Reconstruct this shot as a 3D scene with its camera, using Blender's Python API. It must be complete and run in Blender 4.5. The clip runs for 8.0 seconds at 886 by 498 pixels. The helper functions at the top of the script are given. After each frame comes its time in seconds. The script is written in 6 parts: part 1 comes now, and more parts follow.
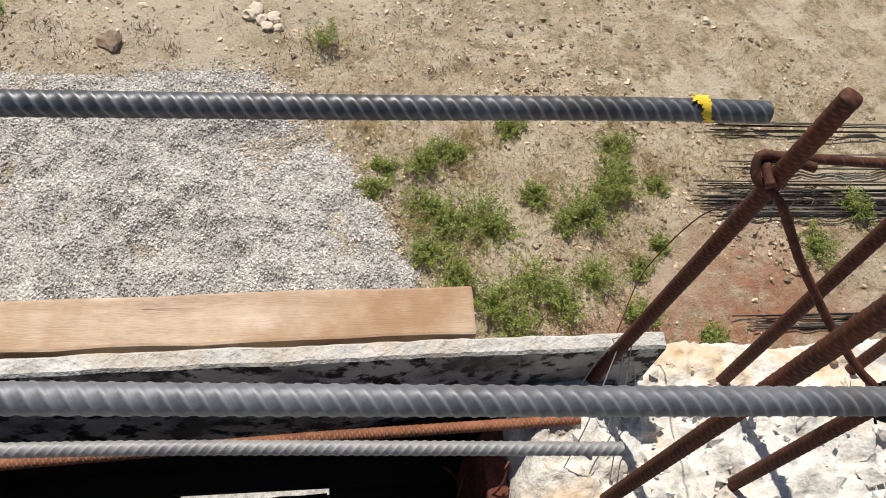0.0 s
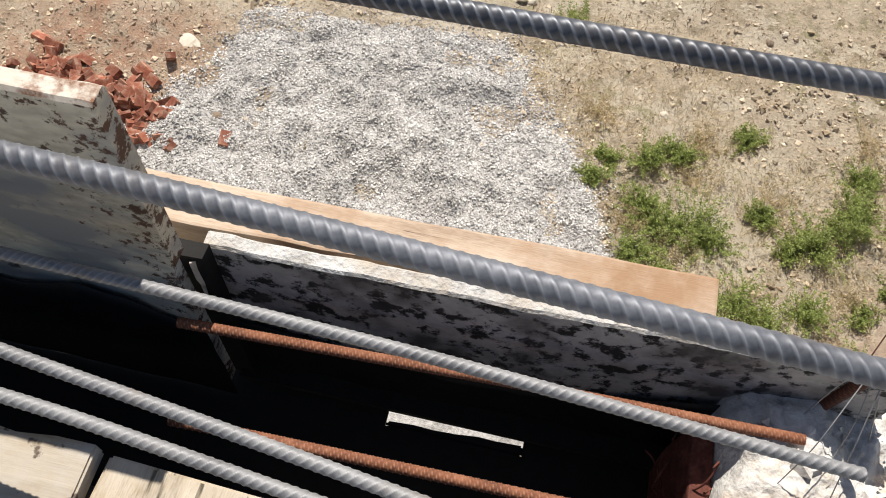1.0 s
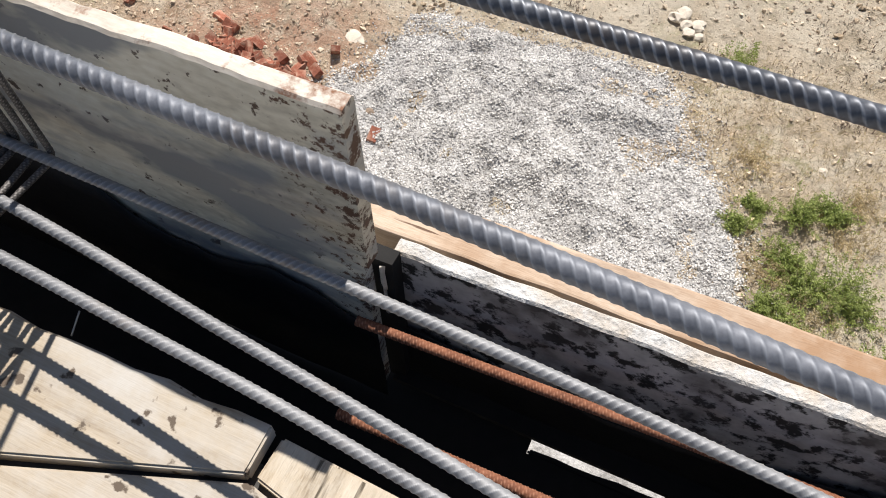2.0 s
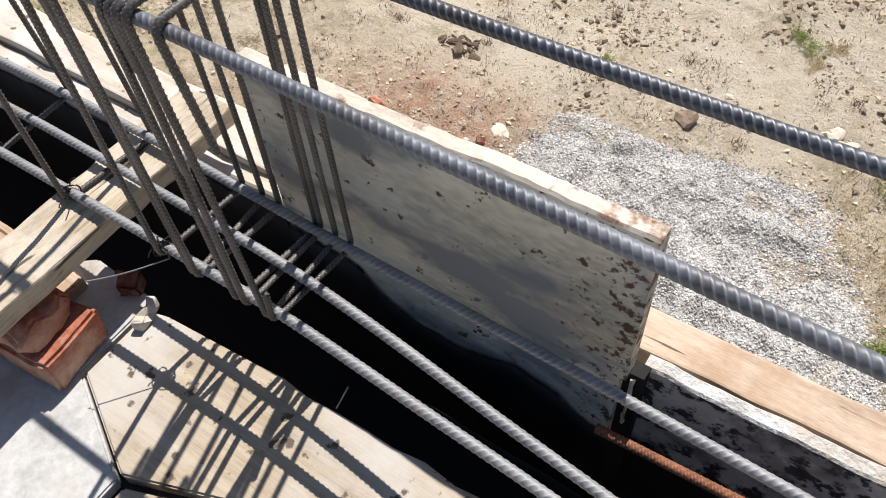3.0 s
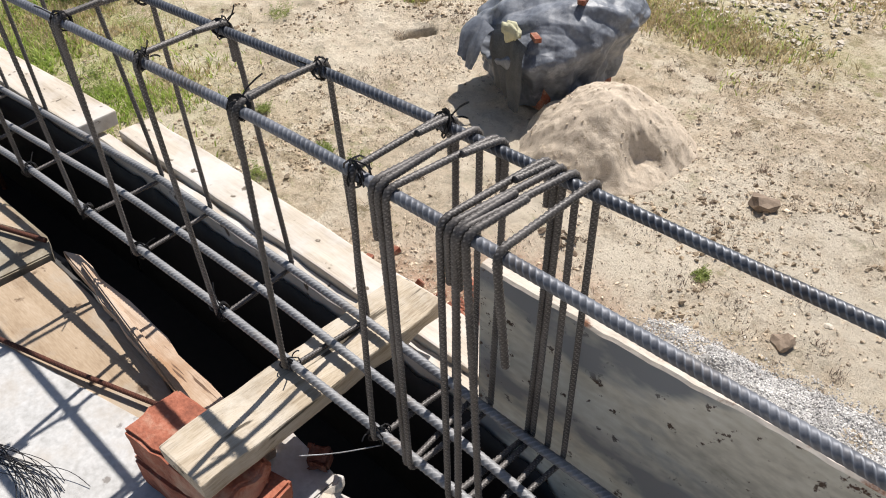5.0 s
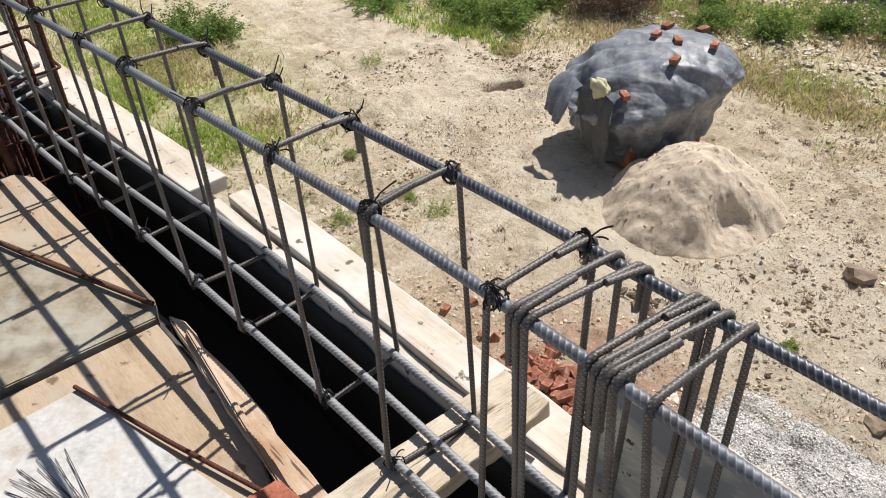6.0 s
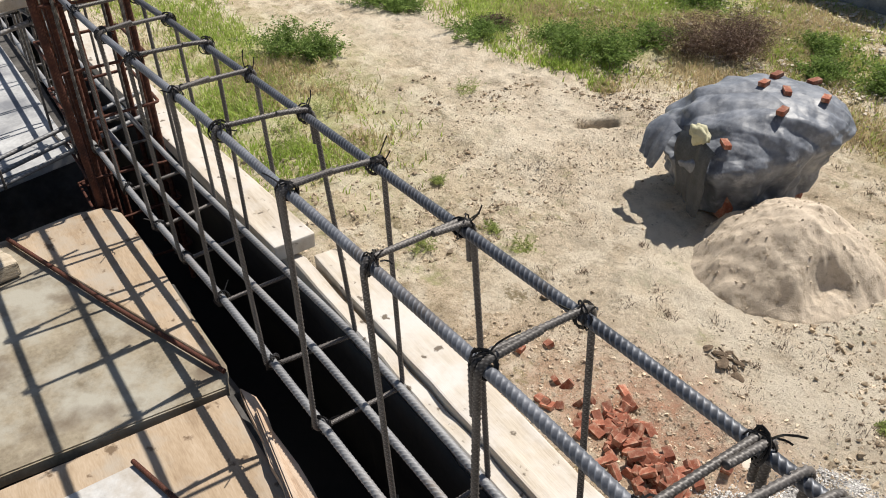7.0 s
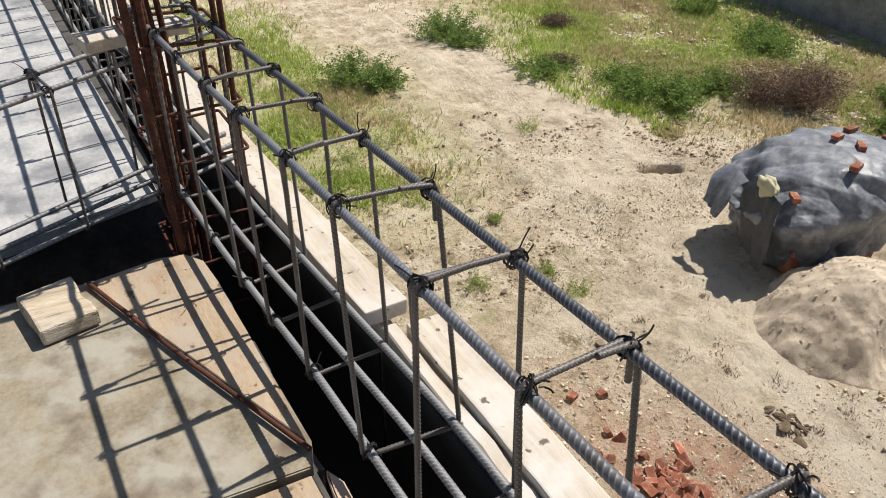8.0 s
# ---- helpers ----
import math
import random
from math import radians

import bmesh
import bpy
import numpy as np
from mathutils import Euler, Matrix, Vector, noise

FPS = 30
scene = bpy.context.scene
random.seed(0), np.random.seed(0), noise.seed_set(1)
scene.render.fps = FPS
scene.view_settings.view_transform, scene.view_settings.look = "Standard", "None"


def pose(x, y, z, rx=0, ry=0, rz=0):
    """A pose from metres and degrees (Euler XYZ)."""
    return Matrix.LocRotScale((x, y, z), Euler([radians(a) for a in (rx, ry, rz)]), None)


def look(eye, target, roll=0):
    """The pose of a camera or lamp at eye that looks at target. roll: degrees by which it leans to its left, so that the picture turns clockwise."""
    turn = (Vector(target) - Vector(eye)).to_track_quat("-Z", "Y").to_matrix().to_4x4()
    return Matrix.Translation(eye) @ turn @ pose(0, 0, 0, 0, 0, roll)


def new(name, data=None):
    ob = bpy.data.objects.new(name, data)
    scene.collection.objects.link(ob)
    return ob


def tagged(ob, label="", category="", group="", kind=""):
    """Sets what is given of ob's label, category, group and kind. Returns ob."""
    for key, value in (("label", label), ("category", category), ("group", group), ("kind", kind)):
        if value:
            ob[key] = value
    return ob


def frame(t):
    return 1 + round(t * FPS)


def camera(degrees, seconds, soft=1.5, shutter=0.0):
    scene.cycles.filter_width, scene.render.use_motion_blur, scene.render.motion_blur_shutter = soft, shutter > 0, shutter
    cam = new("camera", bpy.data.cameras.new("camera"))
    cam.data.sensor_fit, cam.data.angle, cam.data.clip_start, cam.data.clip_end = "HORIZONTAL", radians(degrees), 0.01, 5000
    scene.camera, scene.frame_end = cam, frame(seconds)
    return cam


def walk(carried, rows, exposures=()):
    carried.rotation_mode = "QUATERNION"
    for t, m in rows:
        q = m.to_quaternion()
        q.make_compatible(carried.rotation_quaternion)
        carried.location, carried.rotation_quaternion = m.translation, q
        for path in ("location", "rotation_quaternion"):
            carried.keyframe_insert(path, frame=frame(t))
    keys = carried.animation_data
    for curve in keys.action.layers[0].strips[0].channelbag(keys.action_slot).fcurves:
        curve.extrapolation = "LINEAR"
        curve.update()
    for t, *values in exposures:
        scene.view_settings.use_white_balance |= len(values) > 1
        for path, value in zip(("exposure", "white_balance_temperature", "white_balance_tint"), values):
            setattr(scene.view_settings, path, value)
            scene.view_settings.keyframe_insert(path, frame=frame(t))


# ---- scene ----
cam = camera(57.7, 8.0, soft=1.0)
METRES, EYE, TILT, LEAN, TURN = 1.07, 5.85, 0.0, 0.0, -18.7
PATH = [
    (0, (0.004, 0.003, 5.805), (0.333, 1.048, 4.132), 14.4),
    (0.2, (-0.025, -0.015, 5.805), (0.169, 1.035, 4.114), 11.3),
    (0.5, (-0.046, -0.027, 5.805), (-0.004, 1.008, 4.095), 8.1),
    (1, (-0.062, -0.038, 5.804), (-0.207, 0.941, 4.066), 4.6),
    (1.2, (-0.069, -0.037, 5.8), (-0.263, 0.917, 4.053), 4.1),
    (2.3, (-0.185, -0.073, 5.836), (-0.714, 0.835, 4.134), -3.2),
    (2.5, (-0.214, -0.099, 5.853), (-0.81, 0.816, 4.177), -4.3),
    (3, (-0.304, -0.151, 5.887), (-1.05, 0.793, 4.289), -5.6),
    (3.5, (-0.363, -0.192, 5.909), (-1.19, 0.808, 4.387), -4.3),
    (4, (-0.397, -0.222, 5.909), (-1.284, 0.832, 4.459), -2.7),
    (4.5, (-0.422, -0.242, 5.911), (-1.38, 0.842, 4.53), -1.8),
    (5, (-0.464, -0.265, 5.948), (-1.528, 0.833, 4.658), -1.6),
    (6.3, (-0.604, -0.244, 5.987), (-1.888, 0.746, 4.817), -2.1),
    (6.5, (-0.643, -0.22, 5.986), (-1.957, 0.752, 4.834), -1.6),
    (7, (-0.741, -0.169, 5.99), (-2.122, 0.717, 4.846), -1.2),
    (7.5, (-0.813, -0.168, 5.983), (-2.241, 0.649, 4.847), -0.6),
    (8, (-0.916, -0.192, 5.996), (-2.393, 0.618, 4.918), -0.1),
]
walk(cam, [(t, look(eye, target, roll)) for t, eye, target, roll in PATH],
     exposures=[(0, 0.04, 6750, 11), (0.5, 0.06, 6700, 11), (1.0, 0.26, 6600, 11), (2.5, 0.34, 6350, 12), (5.0, 0.30, 6350, 12), (7.0, 0.22, 6550, 10.5), (8.0, 0.17, 6600, 10.5)])

# ---- light ----
SUN_DIR = Vector((-0.144, 0.62, 1.0)).normalized()
world = bpy.data.worlds.new("sky_world")
scene.world = world
world.use_nodes = True
wn = world.node_tree.nodes
wl = world.node_tree.links
sky = wn.new("ShaderNodeTexSky")
sky.sky_type = 'NISHITA'
sky.sun_disc = False
sky.sun_elevation = math.asin(SUN_DIR.z)
sky.sun_rotation = math.atan2(SUN_DIR.x, SUN_DIR.y)
wl.new(sky.outputs[0], wn["Background"].inputs[0])
wn["Background"].inputs[1].default_value = 0.062
sun = new("sun", bpy.data.lights.new("sun", 'SUN'))
sun.data.energy = 5.0
sun.data.angle = radians(0.53)
sun.data.color = (1.0, 0.955, 0.88)
sun.matrix_world = look((0, 0, 30), Vector((0, 0, 30)) - SUN_DIR)
scene.view_settings.exposure = 0.0


# ---- numeric helpers ----
def vnoise(p, seed=0):
    """Value noise of points (n, 3), about -1 to 1."""
    p = np.asarray(p, float)
    i = np.floor(p).astype(np.int64)
    f = p - i
    f = f * f * (3 - 2 * f)
    out = np.zeros(len(p))
    for dx in (0, 1):
        for dy in (0, 1):
            for dz in (0, 1):
                h = (i[:, 0] + dx) * 374761393 + (i[:, 1] + dy) * 668265263 + (i[:, 2] + dz) * 2147483647 + seed * 974634777
                h = (h ^ (h >> 13)) * 1274126177
                h = (h ^ (h >> 16)) & 0xFFFF
                w = (f[:, 0] if dx else 1 - f[:, 0]) * (f[:, 1] if dy else 1 - f[:, 1]) * (f[:, 2] if dz else 1 - f[:, 2])
                out += w * h / 65535.0
    return out * 2 - 1


def fbm(p, octaves=4, seed=0):
    p = np.asarray(p, float)
    out, amp, k = 0, 1.0, 1.0
    for o in range(octaves):
        out = out + amp * vnoise(p * k + 17.3 * o, seed + o)
        amp, k = amp * 0.5, k * 2.03
    return out


def mesh_np(name, verts, faces, mat, smooth=False):
    """A mesh from arrays; faces: (n, 3) or (n, 4)."""
    me = bpy.data.meshes.new(name)
    verts, faces = np.asarray(verts, float), np.asarray(faces, int)
    n, k = faces.shape
    me.vertices.add(len(verts))
    me.vertices.foreach_set("co", verts.ravel())
    me.loops.add(n * k)
    me.loops.foreach_set("vertex_index", faces.ravel())
    me.polygons.add(n)
    me.polygons.foreach_set("loop_start", np.arange(0, n * k, k))
    me.polygons.foreach_set("loop_total", np.full(n, k))
    me.update(calc_edges=True)
    me.polygons.foreach_set("use_smooth", np.full(n, smooth))
    me.materials.append(mat)
    me.validate()
    return me


def part_mesh(name, me, parent, label="", m=None):
    ob = new(name, me)
    if m is not None:
        ob.matrix_basis = m
    ob.parent = parent
    if label:
        tagged(ob, label)
    return ob


def part(name, bm, mat, parent, label="", smooth=False, m=None):
    me = bpy.data.meshes.new(name)
    bm.normal_update()
    bm.to_mesh(me)
    bm.free()
    me.materials.append(mat)
    if smooth:
        me.polygons.foreach_set("use_smooth", np.full(len(me.polygons), True))
    return part_mesh(name, me, parent, label, m)


def thing(name, label, category, group="", kind="", at=(0, 0, 0)):
    ob = new(name)
    ob.empty_display_size = 0.05
    ob.location = at
    return tagged(ob, label, category, group, kind)


def solid(name, me, label, category, group="", kind="", m=None):
    ob = new(name, me)
    if m is not None:
        ob.matrix_basis = m
    return tagged(ob, label, category, group, kind)


def bar_mesh(name, pts, r, mat, pitch=0.0088, rib=0.0012, seg=12, ribbed=None, smooth_path=True, step=None, slant=2):
    """A ribbed reinforcing bar swept along a path. ribbed: from which x on the ribs are modelled."""
    pts = np.asarray(pts, float)
    if smooth_path and len(pts) > 2:
        tt = np.concatenate([[0], np.cumsum(np.linalg.norm(np.diff(pts, axis=0), axis=1))])
        fine = np.linspace(0, tt[-1], max(60, int(tt[-1] / 0.03)))
        q = np.stack([np.interp(fine, tt, pts[:, k]) for k in range(3)], 1)
        for _ in range(6):
            q[1:-1] = (q[:-2] + 2 * q[1:-1] + q[2:]) / 4
        pts = q
    tt = np.concatenate([[0], np.cumsum(np.linalg.norm(np.diff(pts, axis=0), axis=1))])
    step = step or pitch / 6
    if ribbed is None:
        s = np.arange(0, tt[-1] + step * 0.5, step)
    else:
        k = float(np.interp(ribbed, pts[:, 0], tt))
        s = np.concatenate([np.arange(0, k, 0.03), np.arange(k, tt[-1] + step * 0.5, step)])
    s = np.minimum(s, tt[-1])
    c = np.stack([np.interp(s, tt, pts[:, k]) for k in range(3)], 1)
    d = np.gradient(c, axis=0)
    d /= np.linalg.norm(d, axis=1)[:, None] + 1e-12
    u = np.zeros_like(c)
    ref = np.array((0, 0, 1.0)) if abs(d[0, 2]) < 0.8 else np.array((1.0, 0, 0))
    a = ref - d[0] * (ref @ d[0])
    u[0] = a / np.linalg.norm(a)
    for i in range(1, len(c)):
        a = u[i - 1] - d[i] * (u[i - 1] @ d[i])
        u[i] = a / np.linalg.norm(a)
    v = np.cross(d, u)
    th = np.arange(seg) * 2 * np.pi / seg
    ph = (s[:, None] / pitch + slant * th[None, :] / np.pi) % 1.0
    prof = np.clip(1 - np.abs(ph - 0.5) / 0.21, 0, 1)
    prof = prof * prof * (3 - 2 * prof)
    rr = r + rib * np.minimum(prof * 1.25, 1) * (0.12 + 0.88 * np.abs(np.sin(th + 0.7)) ** 0.9)[None, :]
    if ribbed is not None:
        rr = np.where((c[:, 0] < ribbed)[:, None], r + rib * 0.3, rr)
    ring = c[:, None, :] + rr[..., None] * (np.cos(th)[None, :, None] * u[:, None, :] + np.sin(th)[None, :, None] * v[:, None, :])
    n = len(c)
    V = np.concatenate([ring.reshape(-1, 3), c[:1], c[-1:]])
    i, j = np.meshgrid(np.arange(n - 1), np.arange(seg), indexing="ij")
    a, b = i * seg + j, i * seg + (j + 1) % seg
    F = np.stack([a, b, b + seg, a + seg], -1).reshape(-1, 4)
    j = np.arange(seg)
    cap0 = np.stack([(j + 1) % seg, j, np.full(seg, n * seg), np.full(seg, n * seg)], 1)
    o = (n - 1) * seg
    cap1 = np.stack([o + j, o + (j + 1) % seg, np.full(seg, n * seg + 1), np.full(seg, n * seg + 1)], 1)
    me = bpy.data.meshes.new(name)
    faces = [tuple(f) for f in F.tolist()] + [tuple(f[:3]) for f in cap0.tolist()] + [tuple(f[:3]) for f in cap1.tolist()]
    me.from_pydata(V.tolist(), [], faces)
    me.polygons.foreach_set("use_smooth", np.full(len(faces), True))
    me.materials.append(mat)
    top = prof ** 1.6 * (0.1 + 0.9 * np.abs(np.sin(th + 0.7)))[None, :] * np.ones_like(ph)
    if ribbed is not None:
        top = np.where((c[:, 0] < ribbed)[:, None], 0.25, top)
    at = me.attributes.new("rib", 'FLOAT', 'POINT')
    at.data.foreach_set("value", np.concatenate([top.ravel(), [0, 0]]).astype(np.float32))
    return me


def fillet(pts, r, n=5):
    """A polyline with rounded corners."""
    pts = [Vector(p) for p in pts]
    out = [pts[0]]
    for a, b, c in zip(pts, pts[1:], pts[2:]):
        p, q = (a - b), (c - b)
        k = min(r, p.length * 0.45, q.length * 0.45)
        s, e = b + p.normalized() * k, b + q.normalized() * k
        for i in range(n + 1):
            t = i / n
            out.append(s * (1 - t) ** 2 + b * 2 * t * (1 - t) + e * t * t)
    out.append(pts[-1])
    return out


def add_box(bm, x0, x1, y0, y1, z0, z1, jitter=0.0, cuts=0, bevel=0.0, m=None, rng=random):
    """A box with bevelled, slightly uneven edges; cuts: divisions along its longest side."""
    r = bmesh.ops.create_cube(bm, size=1)
    vs = r["verts"]
    for v in vs:
        v.co = Vector(((x0 + x1) / 2 + v.co.x * (x1 - x0), (y0 + y1) / 2 + v.co.y * (y1 - y0), (z0 + z1) / 2 + v.co.z * (z1 - z0)))
    edges = list({e for v in vs for e in v.link_edges})
    if cuts:
        ax = max(range(3), key=lambda k: (x1 - x0, y1 - y0, z1 - z0)[k])
        long = [e for e in edges if abs((e.verts[0].co - e.verts[1].co)[ax]) > 1e-6]
        bmesh.ops.subdivide_edges(bm, edges=long, cuts=cuts, use_grid_fill=True)
        vs = bm.verts[:]
    if jitter:
        for v in vs:
            v.co += Vector((rng.uniform(-1, 1), rng.uniform(-1, 1), rng.uniform(-1, 1))) * jitter
    if bevel:
        edges = [e for e in {e for v in vs for e in v.link_edges} if e.is_valid and len(e.link_faces) == 2 and e.calc_face_angle(0) > 0.8]
        bmesh.ops.bevel(bm, geom=edges, offset=bevel, segments=2, affect='EDGES', profile=0.6)
    if m is not None:
        bmesh.ops.transform(bm, matrix=m, verts=bm.verts[:])
    return bm


def box_bm(*a, **k):
    return add_box(bmesh.new(), *a, **k)


# ---- materials ----
def material(name, cols, scale=8.0, fine=60.0, rough=0.8, metal=0.0, bump=0.3, bump_dist=0.004, stretch=(1, 1, 1), stain=None, stain_scale=3.0,
             stain_amount=0.5, spec=0.4, per_object=0.0, detail=8.0, island=False, edge=(0.4, 0.6), stain2=None, stain2_scale=2.0, stain2_edge=(0.5, 0.65), stain2_stretch=(1, 1, 1), crest=None, thin=0.0):
    """cols: dark, middle and light base colours; stain: a further colour in blotches of its own."""
    m = bpy.data.materials.new(name)
    m.use_nodes = True
    n, l = m.node_tree.nodes, m.node_tree.links
    b = n["Principled BSDF"]
    tc = n.new("ShaderNodeTexCoord")
    mp = n.new("ShaderNodeMapping")
    mp.inputs["Scale"].default_value = stretch
    l.new(tc.outputs["Object"], mp.inputs[0])
    n1 = n.new("ShaderNodeTexNoise")
    n1.inputs["Scale"].default_value = scale
    n1.inputs["Detail"].default_value = detail
    n1.inputs["Roughness"].default_value = 0.62
    n2 = n.new("ShaderNodeTexNoise")
    n2.inputs["Scale"].default_value = fine
    n2.inputs["Detail"].default_value = 4
    for q in (n1, n2):
        l.new(mp.outputs[0], q.inputs["Vector"])
    mixv = n.new("ShaderNodeMath")
    mixv.operation = 'MULTIPLY_ADD'
    mixv.inputs[1].default_value = 0.35
    add = n.new("ShaderNodeMath")
    add.operation = 'MULTIPLY_ADD'
    add.inputs[1].default_value = 0.75
    add.inputs[2].default_value = -0.05
    l.new(n1.outputs[0], add.inputs[0])
    l.new(n2.outputs[0], mixv.inputs[0])
    l.new(add.outputs[0], mixv.inputs[2])
    ramp = n.new("ShaderNodeValToRGB")
    e = ramp.color_ramp.elements
    e[0].position, e[1].position = 0.30, 0.72
    e[0].color, e[1].color = (*cols[0], 1), (*cols[-1], 1)
    if len(cols) > 2:
        k = e.new(0.5)
        k.color = (*cols[1], 1)
    l.new(mixv.outputs[0], ramp.inputs[0])
    col = ramp.outputs[0]
    if stain is not None:
        n3 = n.new("ShaderNodeTexNoise")
        n3.inputs["Scale"].default_value = stain_scale
        n3.inputs["Detail"].default_value = 7
        n3.inputs["Roughness"].default_value = 0.65
        l.new(tc.outputs["Object"], n3.inputs["Vector"])
        mr = n.new("ShaderNodeMapRange")
        mr.inputs["From Min"].default_value = edge[0] + (0.5 - stain_amount) * 0.4
        mr.inputs["From Max"].default_value = edge[1] + (0.5 - stain_amount) * 0.4
        l.new(n3.outputs[0], mr.inputs[0])
        mx = n.new("ShaderNodeMix")
        mx.data_type = 'RGBA'
        l.new(mr.outputs[0], mx.inputs[0])
        l.new(col, mx.inputs[6])
        mx.inputs[7].default_value = (*stain, 1)
        col = mx.outputs[2]
    if stain2 is not None:
        mp2 = n.new("ShaderNodeMapping")
        mp2.inputs["Scale"].default_value = stain2_stretch
        mp2.inputs["Location"].default_value = (3.1, 7.7, 1.3)
        l.new(tc.outputs["Object"], mp2.inputs[0])
        n4 = n.new("ShaderNodeTexNoise")
        n4.inputs["Scale"].default_value = stain2_scale
        n4.inputs["Detail"].default_value = 6
        l.new(mp2.outputs[0], n4.inputs["Vector"])
        mr4 = n.new("ShaderNodeMapRange")
        mr4.inputs["From Min"].default_value, mr4.inputs["From Max"].default_value = stain2_edge
        l.new(n4.outputs[0], mr4.inputs[0])
        mx4 = n.new("ShaderNodeMix")
        mx4.data_type = 'RGBA'
        l.new(mr4.outputs[0], mx4.inputs[0])
        l.new(col, mx4.inputs[6])
        mx4.inputs[7].default_value = (*stain2, 1)
        col = mx4.outputs[2]
    if per_object:
        hs = n.new("ShaderNodeHueSaturation")
        if island:
            oi = n.new("ShaderNodeNewGeometry")
            src = oi.outputs["Random Per Island"]
        else:
            oi = n.new("ShaderNodeObjectInfo")
            src = oi.outputs["Random"]
        mr2 = n.new("ShaderNodeMapRange")
        mr2.inputs["To Min"].default_value, mr2.inputs["To Max"].default_value = 1 - per_object, 1 + per_object
        l.new(src, mr2.inputs[0])
        l.new(mr2.outputs[0], hs.inputs["Value"])
        l.new(col, hs.inputs["Color"])
        col = hs.outputs[0]
    if crest is not None:
        # rib crests lighter than the hollows: rubbing, plus highlights put into the colour
        at = n.new("ShaderNodeAttribute")
        at.attribute_name = "rib"
        mc = n.new("ShaderNodeMix")
        mc.data_type = 'RGBA'
        l.new(at.outputs["Fac"], mc.inputs[0])
        l.new(col, mc.inputs[6])
        mc.inputs[7].default_value = (*crest, 1)
        col = mc.outputs[2]
    l.new(col, b.inputs["Base Color"])
    rr = n.new("ShaderNodeMapRange")
    rr.inputs["To Min"].default_value, rr.inputs["To Max"].default_value = max(0.05, rough - 0.12), min(1, rough + 0.12)
    l.new(n1.outputs[0], rr.inputs[0])
    l.new(rr.outputs[0], b.inputs["Roughness"])
    b.inputs["Metallic"].default_value = metal
    b.inputs["Specular IOR Level"].default_value = spec
    if bump:
        bp = n.new("ShaderNodeBump")
        bp.inputs["Strength"].default_value = bump
        bp.inputs["Distance"].default_value = bump_dist
        l.new(mixv.outputs[0], bp.inputs["Height"])
        l.new(bp.outputs[0], b.inputs["Normal"])
    if thin:
        # light shines through thin blades and leaves
        tr = n.new("ShaderNodeBsdfTranslucent")
        ms = n.new("ShaderNodeMixShader")
        ms.inputs[0].default_value = thin
        l.new(col, tr.inputs["Color"])
        l.new(b.outputs[0], ms.inputs[1])
        l.new(tr.outputs[0], ms.inputs[2])
        l.new(ms.outputs[0], n["Material Output"].inputs["Surface"])
    return m


M_STEEL = material("mill_scale_steel", [(0.035, 0.038, 0.046), (0.070, 0.076, 0.090), (0.14, 0.15, 0.17)], 14, 300, 0.44, 0.25, 0.25, 0.0006, stain=(0.06, 0.048, 0.04), stain_scale=9, stain_amount=0.22, crest=(0.24, 0.255, 0.285))
M_STEEL_IN = material("dusted_blue_grey_steel", [(0.07, 0.075, 0.088), (0.135, 0.143, 0.163), (0.23, 0.24, 0.265)], 14, 300, 0.52, 0.2, 0.25, 0.0006, stain=(0.10, 0.085, 0.075), stain_scale=9, stain_amount=0.2, crest=(0.27, 0.283, 0.31))
M_STEEL_LOW = material("dusty_grey_steel", [(0.14, 0.14, 0.145), (0.24, 0.24, 0.245), (0.35, 0.347, 0.343)], 16, 300, 0.6, 0.25, 0.3, 0.0006, stain=(0.16, 0.12, 0.09), stain_scale=8, stain_amount=0.15, crest=(0.44, 0.44, 0.44))
M_STIRRUP = material("weathered_stirrup_steel", [(0.030, 0.026, 0.024), (0.075, 0.067, 0.062), (0.155, 0.14, 0.13)], 20, 400, 0.52, 0.15, 0.3, 0.0005, per_object=0.25, crest=(0.36, 0.335, 0.31))
M_RUST = material("rusted_bar", [(0.028, 0.011, 0.007), (0.068, 0.022, 0.013), (0.14, 0.048, 0.026)], 30, 260, 0.8, 0.1, 0.5, 0.001, crest=(0.19, 0.075, 0.045))
M_RUST_ORANGE = material("orange_rusted_bar", [(0.08, 0.03, 0.016), (0.20, 0.075, 0.038), (0.36, 0.16, 0.09)], 26, 260, 0.85, 0.05, 0.5, 0.001, crest=(0.46, 0.23, 0.14))
M_RUST_RED = material("red_rust_scrap", [(0.05, 0.015, 0.01), (0.13, 0.038, 0.025), (0.24, 0.09, 0.06)], 40, 200, 0.85, 0, 0.8, 0.002)
M_WIRE = material("tie_wire", [(0.02, 0.02, 0.022), (0.045, 0.042, 0.042)], 30, 200, 0.5, 0.6, 0)
M_WIRE_PALE = material("galvanised_wire", [(0.25, 0.25, 0.25), (0.42, 0.42, 0.42)], 30, 200, 0.45, 0.7, 0)
M_YELLOW = material("yellow_paint", [(0.65, 0.42, 0.02), (0.8, 0.6, 0.05)], 60, 300, 0.6, 0, 0.2, 0.0005)
M_PANEL = material("cement_stained_form_panel", [(0.33, 0.30, 0.24), (0.62, 0.58, 0.48), (0.82, 0.80, 0.71)], 5, 70, 0.7, 0, 0.6, 0.002, stretch=(0.7, 1, 1.6), stain=(0.085, 0.055, 0.038), stain_scale=34, stain_amount=0.16, edge=(0.46, 0.49), stain2=(0.25, 0.26, 0.27), stain2_scale=5.5, stain2_edge=(0.48, 0.58), stain2_stretch=(0.8, 1, 1.7))


